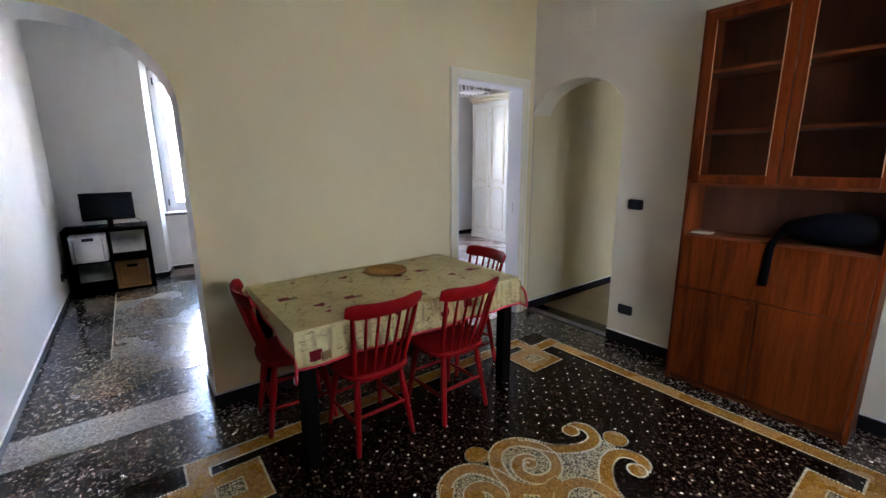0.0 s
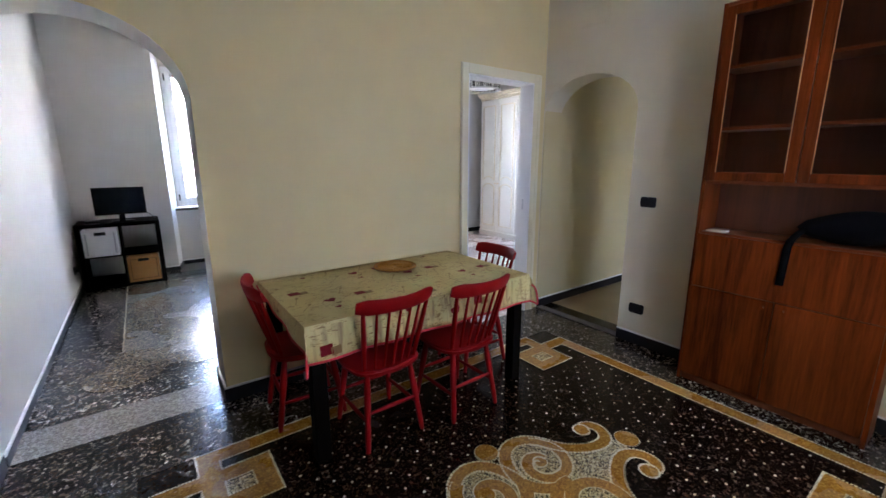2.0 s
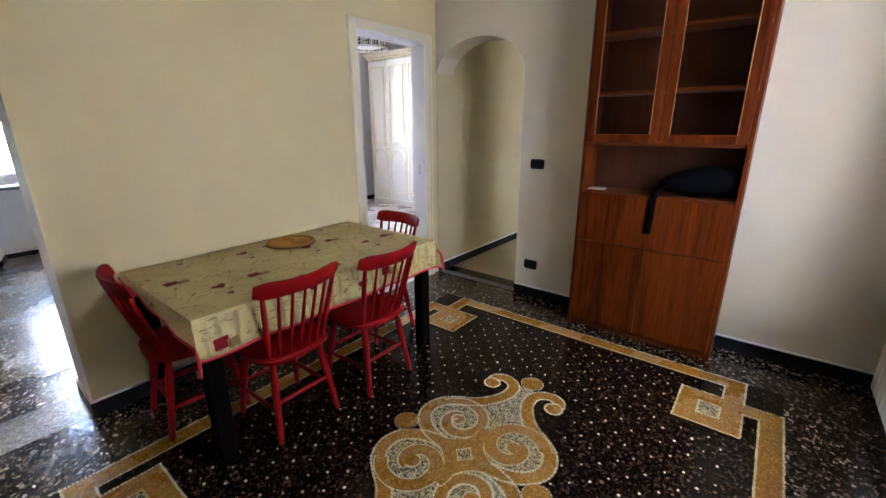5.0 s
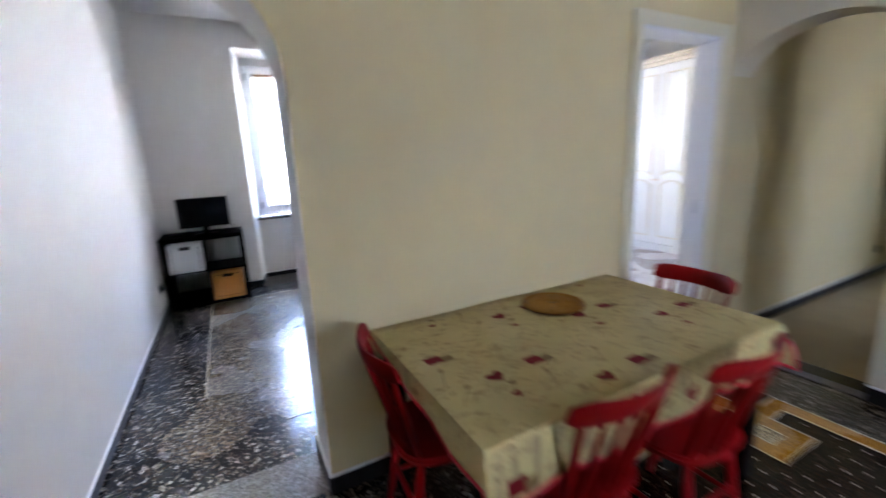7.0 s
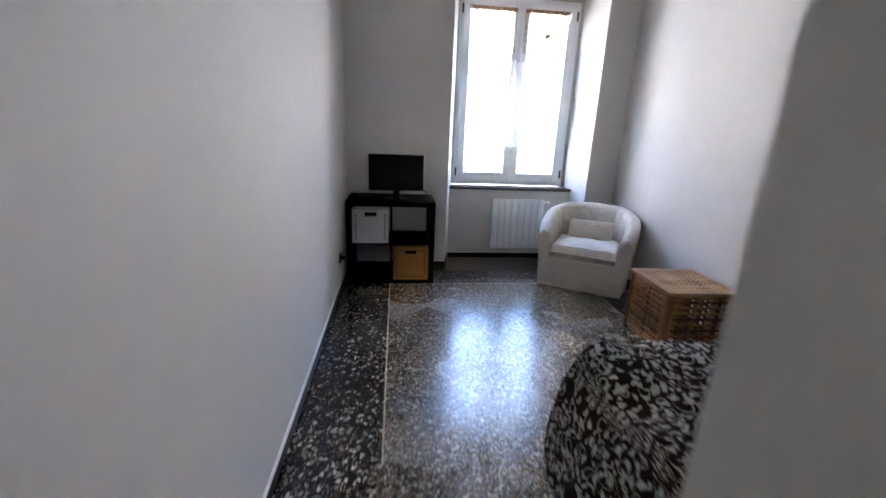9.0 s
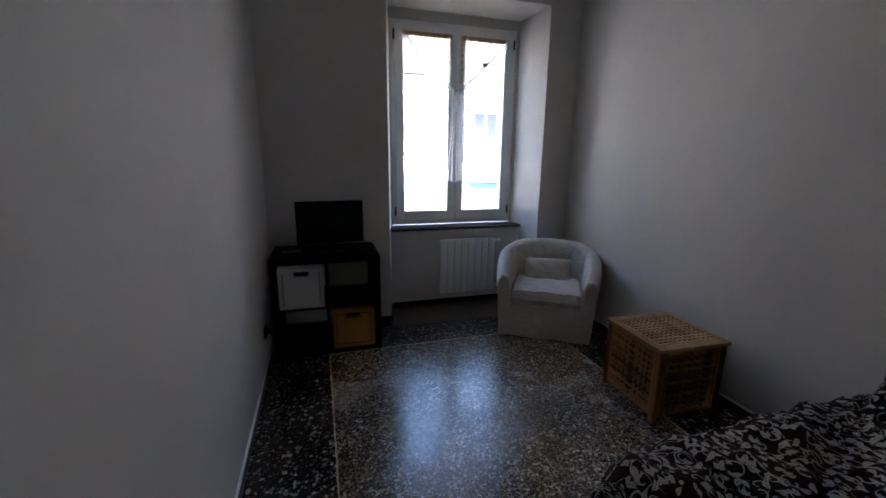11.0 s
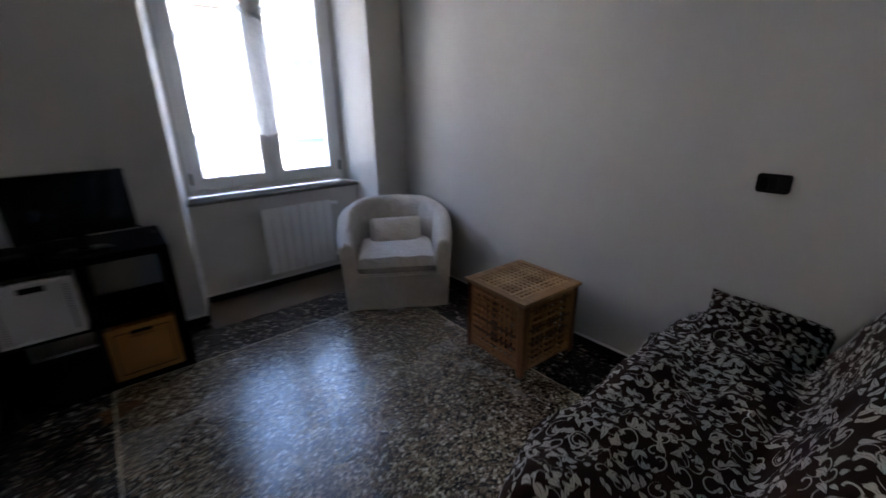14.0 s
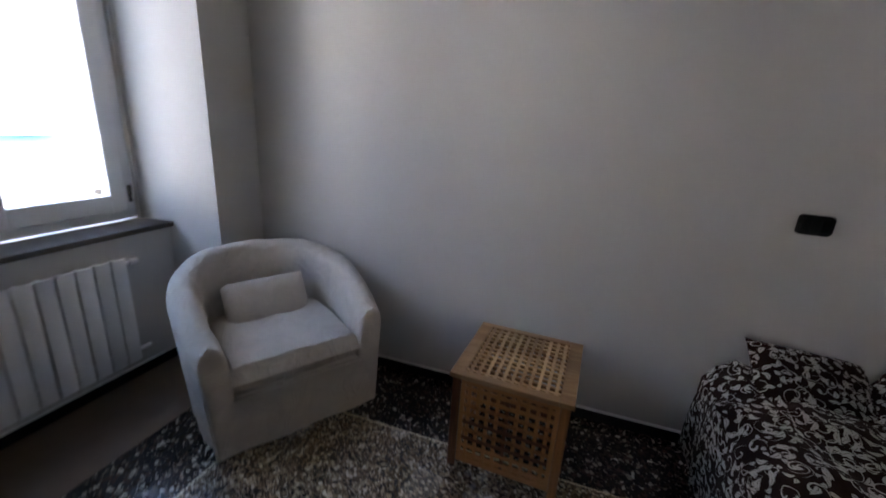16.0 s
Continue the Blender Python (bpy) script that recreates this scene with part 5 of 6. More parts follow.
for end in (0, -1):
    # rounded front of each arm
    c = sum((p.x for p in rows[end])) / len(rows[end])
    for shrink, ahead in ((0.93, 0.014), (0.76, 0.024)):
        ring = [Vector((c + (p.x - c) * shrink, p.y - ahead, p.z - (1 - shrink) * 0.10 * (p.z > 0.4))) for p in (rows[0] if end == 0 else rows[-1])]
        if shrink == 0.93:
            first = ring
        else:
            second = ring
    rows = [second, first] + rows if end == 0 else rows + [first, second]
bm = bmesh.new()
v = surface(bm, rows)
bm.faces.new(v[0]), bm.faces.new(v[-1][::-1])
tub = part("tub", bm, LINEN, arm)
tub.data.shade_smooth()
tub.modifiers.new("rounding", "SUBSURF").levels = 1
tub.modifiers["rounding"].render_levels = 2
bm = bmesh.new()
rows = []
for z, o in ((0.012, 0.004), (0.05, 0.0), (0.15, -0.004), (0.26, -0.008), (0.30, -0.012)):
    rows.append([(x, -0.352 - o * 0.5 + 0.006 * math.sin(x * 21 + z * 3) * (1 - z * 2), z) for x in span(-0.34, 0.34, 24)])
surface(bm, rows)
bx(bm, -0.29, 0.29, -0.345, 0.22, 0.25, 0.30, 0.01)
part("skirt", bm, LINEN, arm, "", True)


def cushion(name, m, w, d, h, material, parent, label="", puff=0.5):
    bm = bmesh.new()
    n, rows = 14, []
    for side in (1, -1):
        rows = []
        for i in range(n + 1):
            row = []
            for j in range(n + 1):
                u, w2 = -1 + 2 * i / n, -1 + 2 * j / n
                k = ((1 - abs(u) ** 4) * (1 - abs(w2) ** 4)) ** puff
                cx = 1 - 0.04 * (1 - u * u) if abs(w2) > 0.99 else 1
                row.append(m @ Vector((u * w / 2, w2 * d / 2, side * h / 2 * k + 0.004 * math.sin(u * 9 + w2 * 5) * k)))
            rows.append(row)
        surface(bm, rows)
    bmesh.ops.remove_doubles(bm, verts=bm.verts, dist=0.0005)
    return part(name, bm, material, parent, label, True)


bm = bmesh.new()
tube(bm, [(x, -0.356 + 0.004 * math.sin(x * 21), 0.285) for x in span(-0.335, 0.335, 20)], 0.006, 6)
for sx in (-1, 1):
    tube(bm, [tub_point(sx * 0.999, 0.30 + 0.09 * k, 0.0) * 1.0 + Vector((0, -0.008, z)) for k, z in ((0.0, 0.30), (0.05, 0.45), (0.3, 0.545), (0.62, 0.558), (0.95, 0.52), (1.0, 0.40), (0.85, 0.15), (0.75, 0.02))], 0.006, 6)
part("piping", bm, LINEN, arm, "stitched seams", True)
cushion("seat_cushion", pose(0, -0.085, 0.36), 0.575, 0.56, 0.16, LINEN, arm, "thick seat cushion", 0.22)
bm = bmesh.new()
for x in (-0.30, 0.30):
    for y in (-0.28, 0.24):
        bx(bm, x - 0.02, x + 0.02, y - 0.02, y + 0.02, 0, 0.06)
part("foot", bm, BLACK_WOOD, arm)
pil = thing("cushion", arm.matrix_world @ pose(0.0, 0.085, 0.485, 62, 0, 4), "small rectangular off-white lumbar cushion leaning in the armchair", "cushion")
cushion("cover", Matrix(), 0.38, 0.255, 0.11, LINEN, pil, "", 0.45)

# ---- sofa bed with a patterned throw ----
sofa = thing("sofa_bed", pose(0, 0, 0), "low sofa bed under a brown throw with white leaf print", "sofa")
prof = [(4.09, 0.02), (4.095, 0.12), (4.09, 0.28), (4.08, 0.39), (4.04, 0.455), (3.97, 0.482), (3.85, 0.488), (3.72, 0.478), (3.60, 0.462), (3.535, 0.455), (3.50, 0.48), (3.475, 0.53), (3.435, 0.65), (3.385, 0.78), (3.33, 0.88), (3.26, 0.925), (3.17, 0.94), (3.08, 0.925), (3.02, 0.88), (2.99, 0.78), (2.98, 0.6), (2.975, 0.3), (2.97, 0.02)]
fine = []
for (a, b), (c, d) in zip(prof, prof[1:]):
    n = max(1, int(math.hypot(c - a, d - b) / 0.03))
    fine += [(a + (c - a) * k / n, b + (d - b) * k / n) for k in range(n)]
fine.append(prof[-1])
arc = [0.0]
for p, q in zip(fine, fine[1:]):
    arc.append(arc[-1] + math.hypot(q[0] - p[0], q[1] - p[1]))
XL, XR = 0.40, 1.945
SEAT = min(range(len(fine)), key=lambda i: abs(fine[i][0] - 3.8) + (fine[i][1] < 0.4))
rows, uvs = [], []
cols = [(-0.46 + 0.023 * k) for k in range(20)] + [XL + 0.03 + (XR - XL - 0.03) * k / 56 for k in range(57)]


def back_rise(s):
    """The backrest sinks towards its free end."""
    return min(1.0, max(0.0, (s - 0.58) / 0.72)) ** 0.55


def sofa_point(s, y, z):
    """s runs across the sofa; below zero it hangs down the free end."""
    w = Vector((s * 3.1, y * 3.1, z * 2.0))
    if z > 0.5:
        z = 0.5 + (z - 0.5) * back_rise(s)
    wr = 0.030 * noise.noise(w * 1.3) + 0.014 * noise.noise(w * 3.1 + Vector((3, 1, 7))) + 0.028 * (1 - abs(noise.noise(Vector((s * 3.0 + y * 2.0, y * 7.0 - s * 2.5, 1.5))))) ** 5 + 0.010 * (1 - abs(noise.noise(Vector((s * 9.0, y * 4.0, 8.5))))) ** 4
    if s >= XL:
        e = min(1.0, (s - XL) / 0.10)
        if y > 3.6:
            y -= (0.13 + 0.12 * max(0.0, 1 - z / 0.42)) * max(0.0, (0.80 - s) / 0.40) ** 2 * (y - 3.6) / 0.5
        drop = 0.035 * (1 - e) ** 2 - 0.05 * math.exp(-((s - 0.49) ** 2 + (y - 3.90) ** 2) / 0.008)
        return Vector((s, y + wr * 0.5 * (1 if z < 0.4 else 0.3), max(0.015, z - drop * min(1, z / 0.4) + wr * min(1, z * 3))))
    return None


for k, s in enumerate(cols):
    row = []
    for i, (y, z) in enumerate(fine):
        if s >= XL:
            row.append(sofa_point(s, y, z))
        else:
            f = (s + 0.46) / 0.46                       # 1 at the top edge, 0 at the hem
            f = min(1.0, max(0.0, f))
            if z > 0.5:
                z = 0.5 + (z - 0.5) * back_rise(XL)
            zz = max(0.015, (z - 0.035) * f ** 0.9)
            yy = 3.55 + (y - 3.55) * (0.97 + 0.03 * f)
            if yy > 3.6:
                yy -= (0.13 + 0.12 * max(0.0, 1 - zz / 0.42)) * (yy - 3.6) / 0.5
            out = 0.15 * (1 - f) ** 0.7 + 0.025 * math.sin(yy * 16 + 1.0) * (1 - f) + 0.015 * math.sin(yy * 29) * (1 - f)
            row.append(Vector((XL + 0.012 - out, yy, zz)))
    run = [0.0]
    for p, q in zip(row, row[1:]):
        run.append(run[-1] + (q - p).length)
    uvr = [(s, run[i] - run[SEAT] + arc[SEAT]) for i in range(len(fine))]
    rows.append(row), uvs.append(uvr)
bm = bmesh.new()
surface(bm, rows, uv=uvs)
throw = part("throw", bm, LEAF_FABRIC, sofa, "", True)
bm = bmesh.new()
bx(bm, 0.45, 1.93, 3.0, 4.02, 0.05, 0.36, 0.03)
part("mattress", bm, BLACK_FABRIC, sofa)
bm = bmesh.new()
for x in (0.55, 1.85):
    for y in (3.1, 3.95):
        bx(bm, x - 0.025, x + 0.025, y - 0.025, y + 0.025, 0, 0.06)
part("foot", bm, BLACK_WOOD, sofa)
pillow = thing("pillow", pose(1.85, 3.735, 0.505, 9, -40, 2), "brown and white leaf print pillow on the sofa bed", "pillow")
bm = bmesh.new()
for side in (1, -1):
    rows, uvs = [], []
    n = 18
    for i in range(n + 1):
        r, q = [], []
        for j in range(n + 1):
            u, w2 = -1 + 2 * i / n, -1 + 2 * j / n
            k = ((1 - abs(u) ** 3) * (1 - abs(w2) ** 3)) ** 0.5
            pin = 1 - 0.07 * (1 - w2 * w2) * (abs(u) ** 6) - 0.0
            pin2 = 1 - 0.07 * (1 - u * u) * (abs(w2) ** 6)
            r.append((u * 0.16 * pin, w2 * 0.235 * pin2, side * (0.075 * k + 0.006 * math.sin(u * 7 + w2 * 9) * k)))
            q.append((u * 0.2 + side, w2 * 0.25))
        rows.append(r), uvs.append(q)
    surface(bm, rows, uv=uvs) if side == 1 else None
    if side == -1:
        lay = bm.loops.layers.uv.verify()
        vs = [[bm.verts.new(p) for p in row] for row in rows]
        for i in range(n):
            for j in range(n):
                f = bm.faces.new((vs[i][j], vs[i][j + 1], vs[i + 1][j + 1], vs[i + 1][j]))
                for loop, (a, c) in zip(f.loops, ((i, j), (i, j + 1), (i + 1, j + 1), (i + 1, j))):
                    loop[lay].uv = uvs[a][c]
bmesh.ops.remove_doubles(bm, verts=bm.verts, dist=0.0005)
part("cover", bm, LEAF_FABRIC, pillow, "", True)

# ---- curtains tied at the middle of the window ----


def curtain(sx, label):
    cur = thing("curtain", pose(0, 0, 0), label, "curtain", "tied window curtains")
    x_in, x_out, top = mid + sx * 0.045, mid + sx * 0.55, 2.66
    knot = (mid + sx * 0.010, 2.135)

    def diagonal(f, side=0.0):
        """Gathered edge from the outer top corner to the knot, slightly sagging."""
        x = x_out + (knot[0] - x_out) * f
        z = top + (knot[1] - top) * (f ** 1.12) - 0.05 * math.sin(math.pi * f)
        return x, z + side
    # upper printed panel, cut off by the diagonal
    bm = bmesh.new()
    rows = []
    for i in range(9):
        q = i / 8
        row = []
        for k in range(25):
            g = k / 24
            x = x_in + (x_out - x_in) * g
            f = (x - x_out) / (knot[0] - x_out)
            low = max(diagonal(f)[1] + 0.01, 2.245 + 0.02 * g)
            row.append((x, 7.078 + 0.007 * math.sin(g * 46) * (1 - 0.3 * q), top + (min(low, top - 0.012) - top) * q))
        rows.append(row)
    surface(bm, rows)
    part("valance", bm, SHEER_PRINT, cur, "printed upper panel", True)
    # gathered sash along the diagonal
    bm = bmesh.new()
    rows = []
    for i in range(19):
        f = i / 18
        x, z = diagonal(f)
        w = 0.030 + 0.085 * math.sin(math.pi * min(1.0, f * 1.15)) ** 0.8 * (1 - 0.45 * f)
        rows.append([(x + sx * 0.35 * w * (j / 11 - 0.2), 7.066 + 0.011 * math.sin(j * 2.1) * (0.5 + w * 5), z + 0.035 - w * j / 11 * 1.3) for j in range(12)])
    surface(bm, rows)
    part("drape", bm, SHEER_GATHERED, cur, "", True)
    bm = bmesh.new()
    surface(bm, [[(x_in + (x_out - x_in) * g, 7.070 + 0.008 * math.sin(g * 46), z) for g in [k / 30 for k in range(31)]] for z in (top - 0.020, top, top + 0.020)])
    part("heading", bm, HEADING, cur, "gathered tan heading", True)
    bm = bmesh.new()
    rows = []
    end = 1.27 if sx < 0 else 1.36
    for i in range(14):
        f = i / 13
        w = 0.024 + (0.052 if sx < 0 else 0.070) * f
        rows.append([(knot[0] + sx * (0.012 + (-0.01 if sx < 0 else 0.165) * f) + (j / 11 - 0.5) * 2 * w, 7.03 + 0.012 * math.sin(j * 2.0), knot[1] + (end + 0.05 * abs(j / 11 - 0.5) - knot[1]) * f) for j in range(12)])
    surface(bm, rows)
    part("tail", bm, SHEER, cur, "", True)
    return cur


curtain(-1, "sheer white curtain with a printed top, knotted at mid window")
curtain(1, "sheer white curtain with a printed top, knotted at mid window")
bm = bmesh.new()
pts = [(0.028 * math.cos(2 * math.pi * k / 16), 0.0, 0.022 * math.sin(2 * math.pi * k / 16)) for k in range(17)]
tube(bm, [(mid + x, 7.05, 2.145 + z) for x, y, z in pts], 0.016, 8)
tagged(part("curtain_knot", bm, SHEER, None, "", True), "knot of sheer white cloth tying the curtains", "curtain")
bm = bmesh.new()
prism(bm, [(mid + 0.30 + u * 1.9, 2.43 + v * 2.0) for u, v in HEART], "xz", 7.062, 7.066)
tagged(part("heart_ornament", bm, PRINT_TAN), "small grey fabric heart hanging on the curtain", "ornament")

# ---- bedroom seen through the doorway ----
ward = thing("wardrobe", pose(5.5, 5.0, 0), "cream wardrobe with panelled doors, gilded mouldings and a crown", "wardrobe")
y0, y1 = -0.65, 1.30
bm = bmesh.new()
bx(bm, 0.022, 0.58, y0, y1, 0.10, 2.64, 0.004)
part("body", bm, CREAM_LACQUER, ward)
bm = bmesh.new()
bx(bm, 0.0, 0.58, y0 - 0.01, y1 + 0.01, 0, 0.10, 0.008), bx(bm, -0.012, 0.01, y0 - 0.012, y1 + 0.012, 0.075, 0.10, 0.006)
part("plinth", bm, CREAM_LACQUER, ward)
bm = bmesh.new()
bx(bm, -0.01, 0.59, y0 - 0.01, y1 + 0.01, 2.64, 2.69, 0.008), bx(bm, -0.04, 0.59, y0 - 0.04, y1 + 0.04, 2.69, 2.73, 0.012), bx(bm, -0.06, 0.59, y0 - 0.06, y1 + 0.06, 2.73, 2.76, 0.008)
part("crown", bm, CREAM_GILT, ward)
nd = 4
dw = (y1 - y0) / nd
for i in range(nd):
    a, b = y0 + i * dw + 0.003, y0 + (i + 1) * dw - 0.003
    bm = bmesh.new()
    bx(bm, 0.0, 0.022, a, b, 0.11, 2.63, 0.004)
    d = part("door", bm, CREAM_LACQUER, ward)
    m_ = 0.075
    lift = 0.07
    c = (a + b) / 2
    for z0, z1, up, lo in ((0.22, 0.98, True, False), (1.12, 2.52, False, True)):
        pts = []
        n = 12
        bot = [(a + m_ + (b - a - 2 * m_) * k / n, z0 + (lift * math.sin(math.pi * k / n) if lo else 0)) for k in range(n + 1)]
        topp = [(b - m_ - (b - a - 2 * m_) * k / n, z1 + (lift * math.sin(math.pi * k / n) if up else 0)) for k in range(n + 1)]
        loop_ = bot + topp
        bm = bmesh.new()
        tube(bm, [(-0.004, y, z) for y, z in loop_ + loop_[:1]], 0.010, 6)
        part("moulding", bm, CREAM_GILT, d, "gilded panel moulding", True)
        bm = bmesh.new()
        cy, cz = c, (z0 + z1) / 2
        prism(bm, [(cy + (y - cy) * 0.82, cz + (z - cz) * 0.93) for y, z in loop_], "yz", -0.006, 0.002)
        part("panel", bm, CREAM_LACQUER, d)
    bm = bmesh.new()
    ky = b - 0.035 if i % 2 == 0 else a + 0.035
    tube(bm, [(0, ky, 1.06), (-0.02, ky, 1.06), (-0.03, ky, 1.06)], [0.008, 0.008, 0.013], 10)
    part("knob", bm, BRASS, d, "brass knob", True)

office = thing("office_chair", pose(5.68, 3.80, 0, 0, 0, -75), "black office chair with white arms and a white star base", "office chair")
bm = bmesh.new()
bx(bm, -0.24, 0.24, -0.23, 0.23, 0.46, 0.53, 0.03, 3)
part("seat", bm, BLACK_FABRIC, office, "", True)
bm = bmesh.new()
rows = []
for i in range(9):
    z = 0.60 + i * 0.055
    w = 0.22 * (1 - 0.25 * ((i - 4) / 4) ** 2)
    rows.append([(-w + 2 * w * j / 8, 0.25 - 0.04 * math.cos(math.pi * (j - 4) / 8) - 0.02 * i / 8 + 0.02, z) for j in range(9)])
surface(bm, rows)
ob = part("backrest", bm, BLACK_FABRIC, office, "", True)
ob.modifiers.new("thickness", "SOLIDIFY").thickness = 0.05
bm = bmesh.new()
tube(bm, [(0, 0, 0.1), (0, 0, 0.30), (0, 0, 0.30), (0, 0, 0.46)], [0.03, 0.03, 0.02, 0.02], 12)
part("column", bm, RAD_WHITE, office, "", True)
for k in range(5):
    a = 2 * math.pi * k / 5 + 0.785
    bm = bmesh.new()
    tube(bm, [(0, 0, 0.12), (0.16 * math.cos(a), 0.16 * math.sin(a), 0.105), (0.30 * math.cos(a), 0.30 * math.sin(a), 0.07)], [0.03, 0.024, 0.016], 8)
    leg = part("base_arm", bm, RAD_WHITE, office, "white plastic star base", True)
    bm = bmesh.new()
    tube(bm, [(0.30 * math.cos(a) - 0.02 * math.sin(a), 0.30 * math.sin(a) + 0.02 * math.cos(a), 0.03), (0.30 * math.cos(a) + 0.02 * math.sin(a), 0.30 * math.sin(a) - 0.02 * math.cos(a), 0.03)], 0.03, 14)
    part("castor", bm, RAD_WHITE, leg, "", True)
for sx in (-1, 1):
    bm = bmesh.new()
    tube(bm, [(sx * 0.22, 0.05, 0.48), (sx * 0.29, 0.05, 0.52), (sx * 0.30, 0.02, 0.68)], 0.016, 8)
    bx(bm, sx * 0.30 - 0.03, sx * 0.30 + 0.03, -0.15, 0.12, 0.68, 0.71, 0.012)
    part("armrest", bm, RAD_WHITE, office, "white armrest", True)
bm = bmesh.new()
tube(bm, [(0, 0.18, 0.47), (0, 0.27, 0.55), (0, 0.27, 0.75)], 0.018, 8)
part("back_bracket", bm, BLACK_PLASTIC, office, "", True)

lamp = thing("ceiling_lamp", pose(3.60, 4.16, 0), "drum ceiling lamp with hanging clear crystals", "ceiling lamp")
bm = bmesh.new()
lathe(bm, [(0.05, H - 0.03), (0.05, H)], 20), lathe(bm, [(0.008, 2.575), (0.008, H - 0.03)], 8)
part("stem", bm, STEEL, lamp, "", True)
for z in (2.555, 2.40):
    bm = bmesh.new()
    tube(bm, [(0.24 * math.cos(2 * math.pi * k / 32), 0.24 * math.sin(2 * math.pi * k / 32), z) for k in range(33)], 0.010, 8)
    part("ring", bm, STEEL, lamp, "chrome ring", True)
bm = bmesh.new()
for k in range(3):
    a = math.pi * k / 3
    tube(bm, [(0.24 * math.cos(a), 0.24 * math.sin(a), 2.555), (0, 0, 2.575), (-0.24 * math.cos(a), -0.24 * math.sin(a), 2.555)], 0.006, 6)
part("spoke", bm, STEEL, lamp)
for k in range(28):
    a = 2 * math.pi * k / 28
    bm = bmesh.new()
    r = 0.235
    for z in (2.535, 2.495, 2.46, 2.425):
        lathe(bm, [(0.002, z - 0.02), (0.014, z), (0.002, z + 0.02)], 6, (r * math.cos(a), r * math.sin(a)))
    part("crystal", bm, CRYSTAL if k % 2 else BLACK_GLOSS, lamp, "string of faceted beads")

bm = bmesh.new()
lathe(bm, [(0.02, 2.412), (0.17, 2.414), (0.19, 2.42), (0.02, 2.422)], 32)
part("diffuser", bm, RAD_WHITE, lamp, "white round diffuser", True)

# white door at the corridor's end
d2 = thing("door_2", pose(6.70, 0, 0), "white door with trim at the end of the corridor", "door", kind="structure")
bm = bmesh.new()
bx(bm, -0.02, 0, 1.55, 2.35, 0.01, 2.1, 0.004)
leaf = part("door_leaf", bm, TRIM_WHITE, d2)
bm = bmesh.new()
bx(bm, -0.03, 0, 1.47, 1.55, 0, 2.18, 0.004), bx(bm, -0.03, 0, 2.35, 2.43, 0, 2.18, 0.004), bx(bm, -0.03, 0, 1.55, 2.35, 2.1, 2.18, 0.004)
part("door_trim", bm, TRIM_WHITE, d2)
bm = bmesh.new()
tube(bm, [(-0.02, 1.62, 1.02), (-0.06, 1.62, 1.02), (-0.065, 1.64, 1.02), (-0.065, 1.74, 1.02)], 0.009, 8)
part("door_handle", bm, STEEL, leaf, "", True)
plate("wall_socket", pose(6.2, 2.591, 0.30), 0.12, 0.08, "black wall socket low on the corridor wall", True)

# ---- outside ----
bm = bmesh.new()
s_ = 600
flat(bm, -s_, s_, -s_, s_, -9.0)
structure("ground", bm, ASPHALT, "grey street ground far below", "ground")
# unseen walls added behind the house to block sun and sky at the south window
bm = bmesh.new()
bx(bm, -3.3, 6.3, -3.2, -2.9, -9.0, 26.0), bx(bm, -3.3, -3.0, -2.9, -1.25, -9.0, 26.0), bx(bm, 6.0, 6.3, -2.9, -1.25, -9.0, 26.0)
structure("sky_block_wall", bm, FACADE, "plain unseen wall added to keep sun and sky off the south window", "wall")
house = thing("apartment_house", pose(0, 20.0, -9.0), "pale sunlit apartment house across the street with balconies", "house")
bm = bmesh.new()
bx(bm, -20, 32, 0.0, 9.0, 0, 16.0, 0.02)
part("wall", bm, FACADE, house)
bm = bmesh.new()
bx(bm, -20.3, 32.3, -0.6, 9.3, 16.0, 16.4, 0.03)
part("roof", bm, SILL, house)
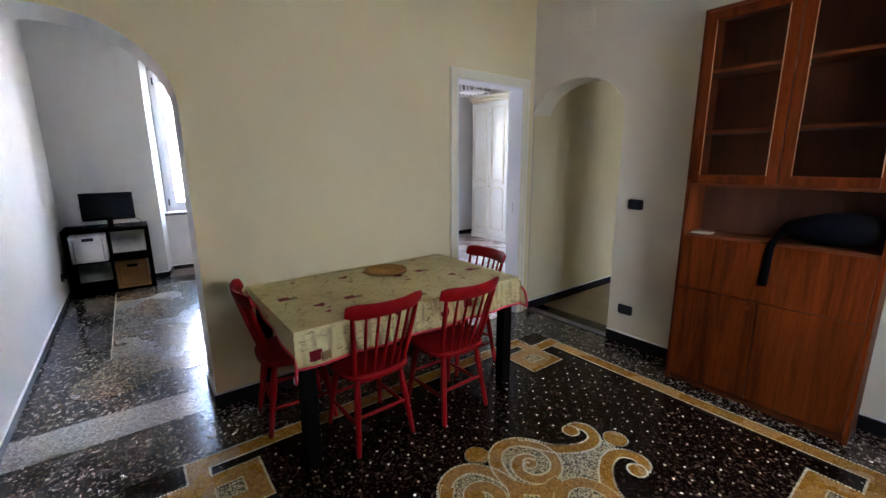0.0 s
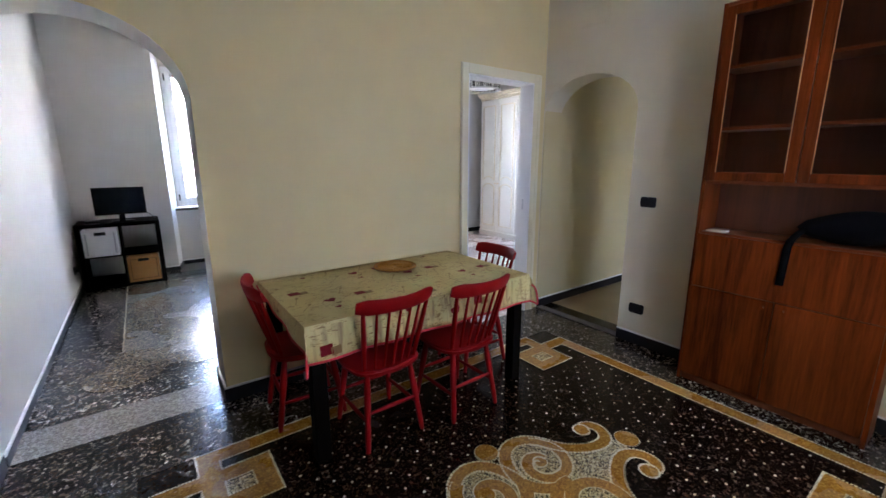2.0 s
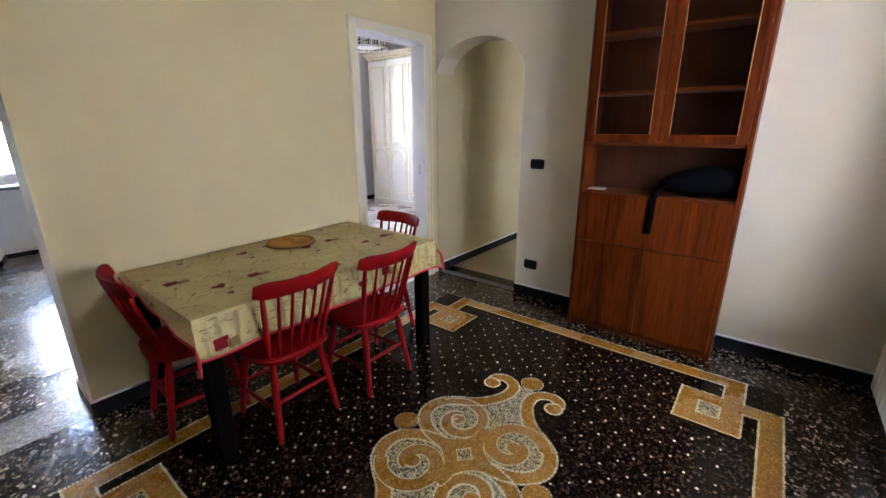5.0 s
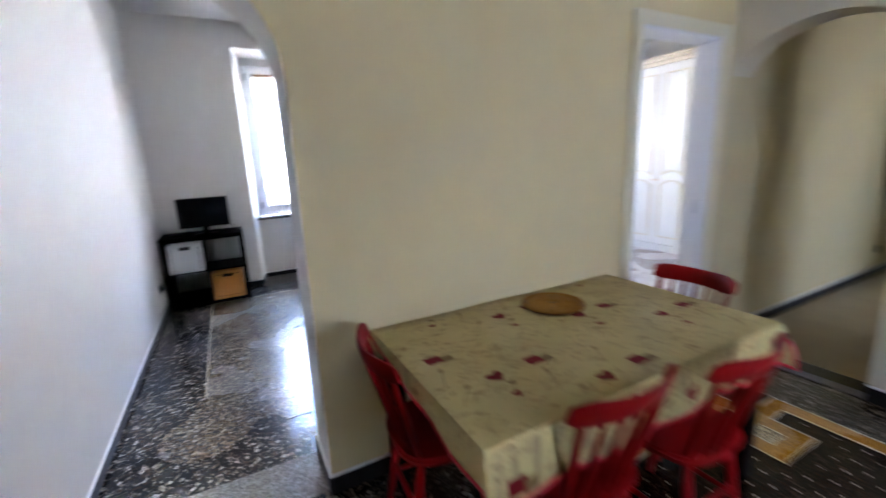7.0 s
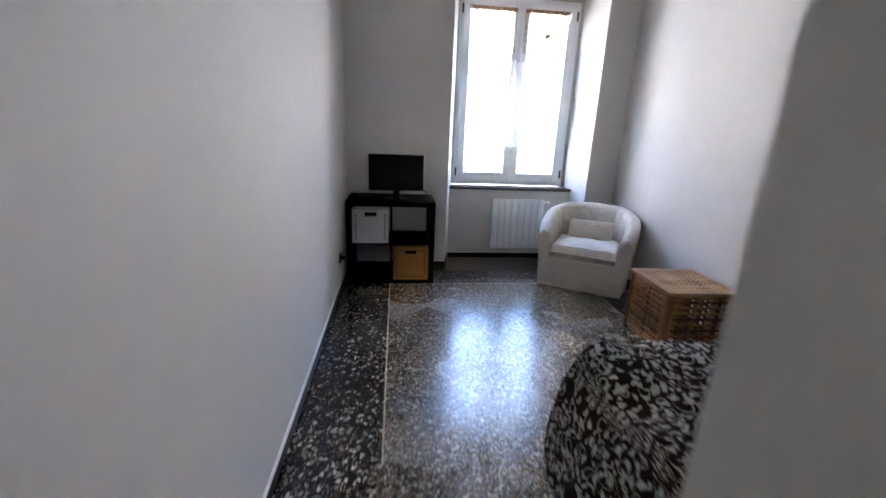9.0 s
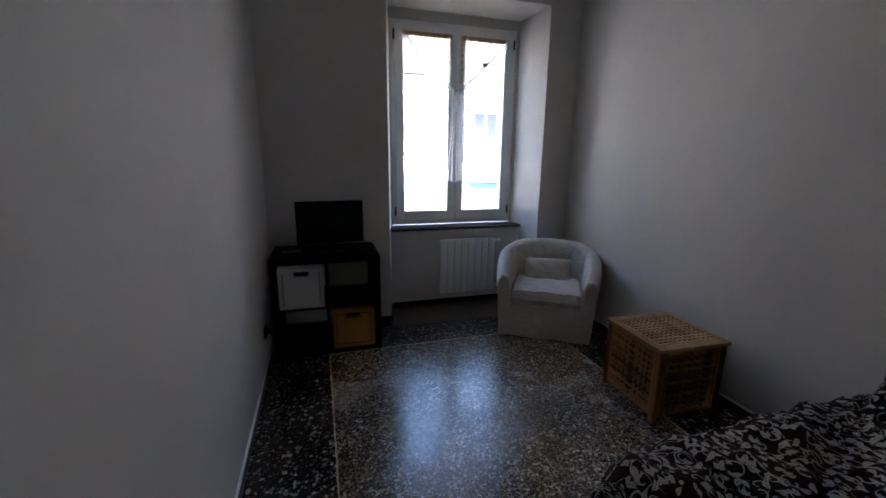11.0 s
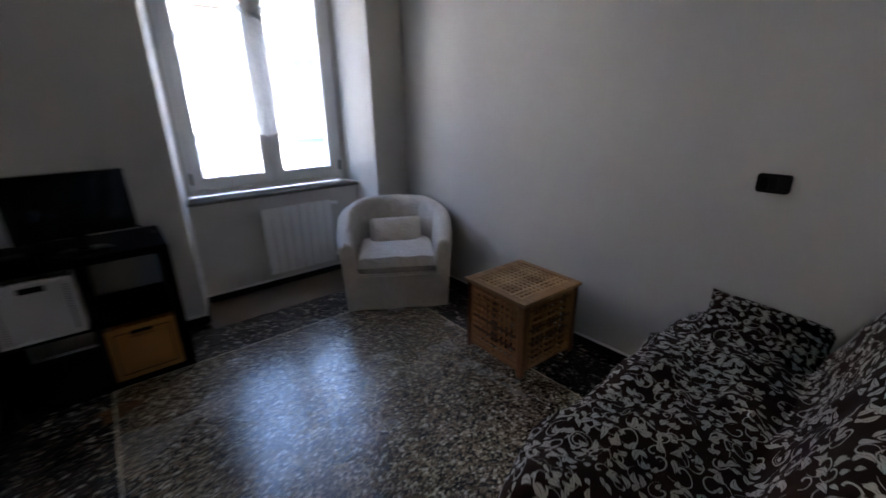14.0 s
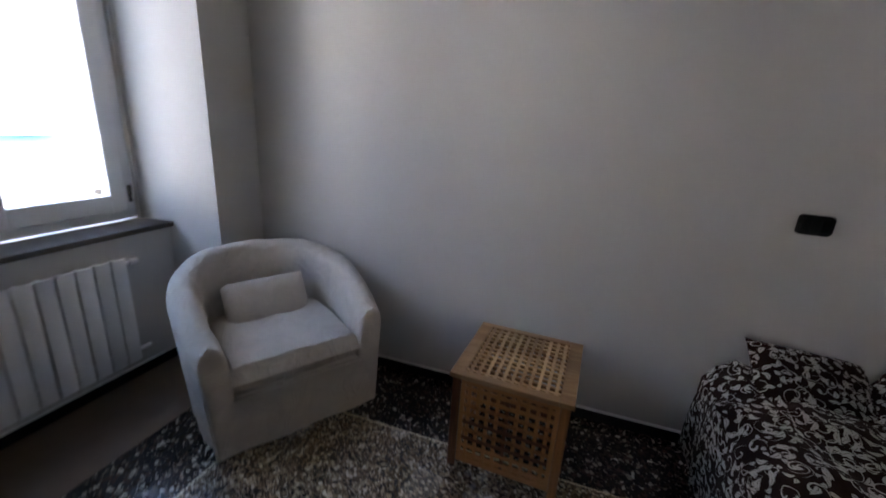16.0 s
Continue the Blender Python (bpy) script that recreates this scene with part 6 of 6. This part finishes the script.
for f in range(5):
    zf = 0.45 + f * 3.1
    bm = bmesh.new()
    bx(bm, -20, 32, -0.08, 0.0, zf - 0.10, zf + 0.08, 0.02)
    part("string_course", bm, FACADE_TRIM, house)
    for k in range(-3, 5):
        # shuttered window
        xw = 3.43 + k * 6.2
        z0, z1 = zf + 1.0, zf + 2.45
        bm = bmesh.new()
        for u in ((xw - 0.56, xw - 0.48, z0, z1), (xw + 0.48, xw + 0.56, z0, z1), (xw - 0.48, xw + 0.48, z1 - 0.06, z1), (xw - 0.48, xw + 0.48, z0, z0 + 0.06)):
            bx(bm, u[0], u[1], -0.05, 0.0, u[2], u[3], 0.008, 1)
        w = part("window", bm, FACADE_TRIM, house)
        bm = bmesh.new()
        bx(bm, xw - 0.48, xw + 0.48, -0.02, -0.004, z0 + 0.06, z1 - 0.06)
        part("pane", bm, DARK_PANE, w)
        bm = bmesh.new()
        bx(bm, xw - 0.68, xw + 0.68, -0.22, 0.0, z0 - 0.16, z0, 0.01, 1)
        part("sill", bm, SILL, w)
        bm = bmesh.new()
        for q in range(13):
            zz = z1 - 0.26 - q * 0.095
            bx(bm, xw - 0.48, xw + 0.48, -0.045, -0.021, zz - 0.085, zz, 0)
        part("roller_shutter", bm, FACADE_TRIM, w)
        if f == 2 and k == 0:
            continue
        # balcony door
        xd = xw + 3.12
        bm = bmesh.new()
        for u in ((xd - 0.62, xd - 0.52), (xd - 0.05, xd + 0.05), (xd + 0.52, xd + 0.62)):
            bx(bm, u[0], u[1], -0.07, 0.0, zf + 0.08, zf + 2.55, 0.008, 1)
        bx(bm, xd - 0.62, xd + 0.62, -0.08, 0.0, zf + 2.55, zf + 2.66, 0.008, 1)
        d = part("balcony_door", bm, PVC, house)
        # flat panels on the wall, their grey painted for the shade of a recess
        bm = bmesh.new()
        bx(bm, xd - 1.08, xd - 0.63, -0.012, 0.0, zf + 0.03, zf + 2.7), bx(bm, xd + 0.63, xd + 1.58, -0.012, 0.0, zf + 0.03, zf + 2.7)
        part("recess_shade", bm, LOGGIA_SHADE, house, "flat grey panel painted as the shade of the balcony recess")
        bm = bmesh.new()
        bx(bm, xd - 0.52, xd + 0.52, -0.03, -0.004, zf + 0.08, zf + 2.55)
        part("pane", bm, DARK_PANE, d)
        bm = bmesh.new()
        bx(bm, xd - 1.1, xd + 1.6, -1.0, 0.0, zf - 0.28, zf - 0.04, 0.02), bx(bm, xd - 1.15, xd + 1.65, -1.05, 0.0, zf - 0.05, zf + 0.03, 0.01)
        bal = part("balcony", bm, FACADE_TRIM, house)
        bm = bmesh.new()
        bx(bm, xd - 1.1, xd + 1.6, -1.0, -0.88, zf + 0.98, zf + 1.10, 0.02)
        if f % 2:
            for q in range(14):
                lathe(bm, [(0.05, zf + 0.03), (0.085, zf + 0.3), (0.04, zf + 0.7), (0.06, zf + 0.98)], 8, (xd - 1.0 + q * 0.19, -0.94))
        else:
            for q in range(26):
                bx(bm, xd - 1.06 + q * 0.103, xd - 1.04 + q * 0.103, -0.95, -0.93, zf + 0.03, zf + 0.98)
        part("balustrade", bm, PVC, bal, "white balcony railing")


def awning(x0, x1, z, depth, drop):
    rows = [[(x0 + (x1 - x0) * j / 12, -0.05 - depth * f, z - drop * f - 0.03 * math.sin(f * 3.1)) for j in range(13)] for f in (0, 0.25, 0.5, 0.75, 1.0)]
    rows.append([(x0 + (x1 - x0) * j / 12, -0.06 - depth, z - drop - 0.16 + 0.03 * (-1) ** j) for j in range(13)])
    bm = bmesh.new()
    surface(bm, rows)
    ob = part("awning", bm, AWNING, house, "turquoise cloth awning")
    ob.modifiers.new("thickness", "SOLIDIFY").thickness = 0.01


awning(5.4, 8.4, 9.42, 1.5, 0.55), awning(2.95, 3.9, 9.25, 0.6, 0.4)
FLOWERS = plain("pink_flowers", (0.62, 0.14, 0.22), 0.8, var=0.4, big=20)
bm = bmesh.new()
for k in range(40):
    c = Vector((6.85 + random.uniform(-0.28, 0.28), -1.02 + random.uniform(-0.06, 0.06), 0.45 + 3 * 3.1 + 1.12 + random.uniform(-0.08, 0.10)))
    r = random.uniform(0.025, 0.05)
    bm.faces.new([bm.verts.new(c + Vector((r * math.cos(q), random.uniform(-0.02, 0.02), r * math.sin(q)))) for q in (0, 1.3, 2.5, 3.8, 5.0)])
part("flowers", bm, FLOWERS, house, "pink flowers on the balcony rail")
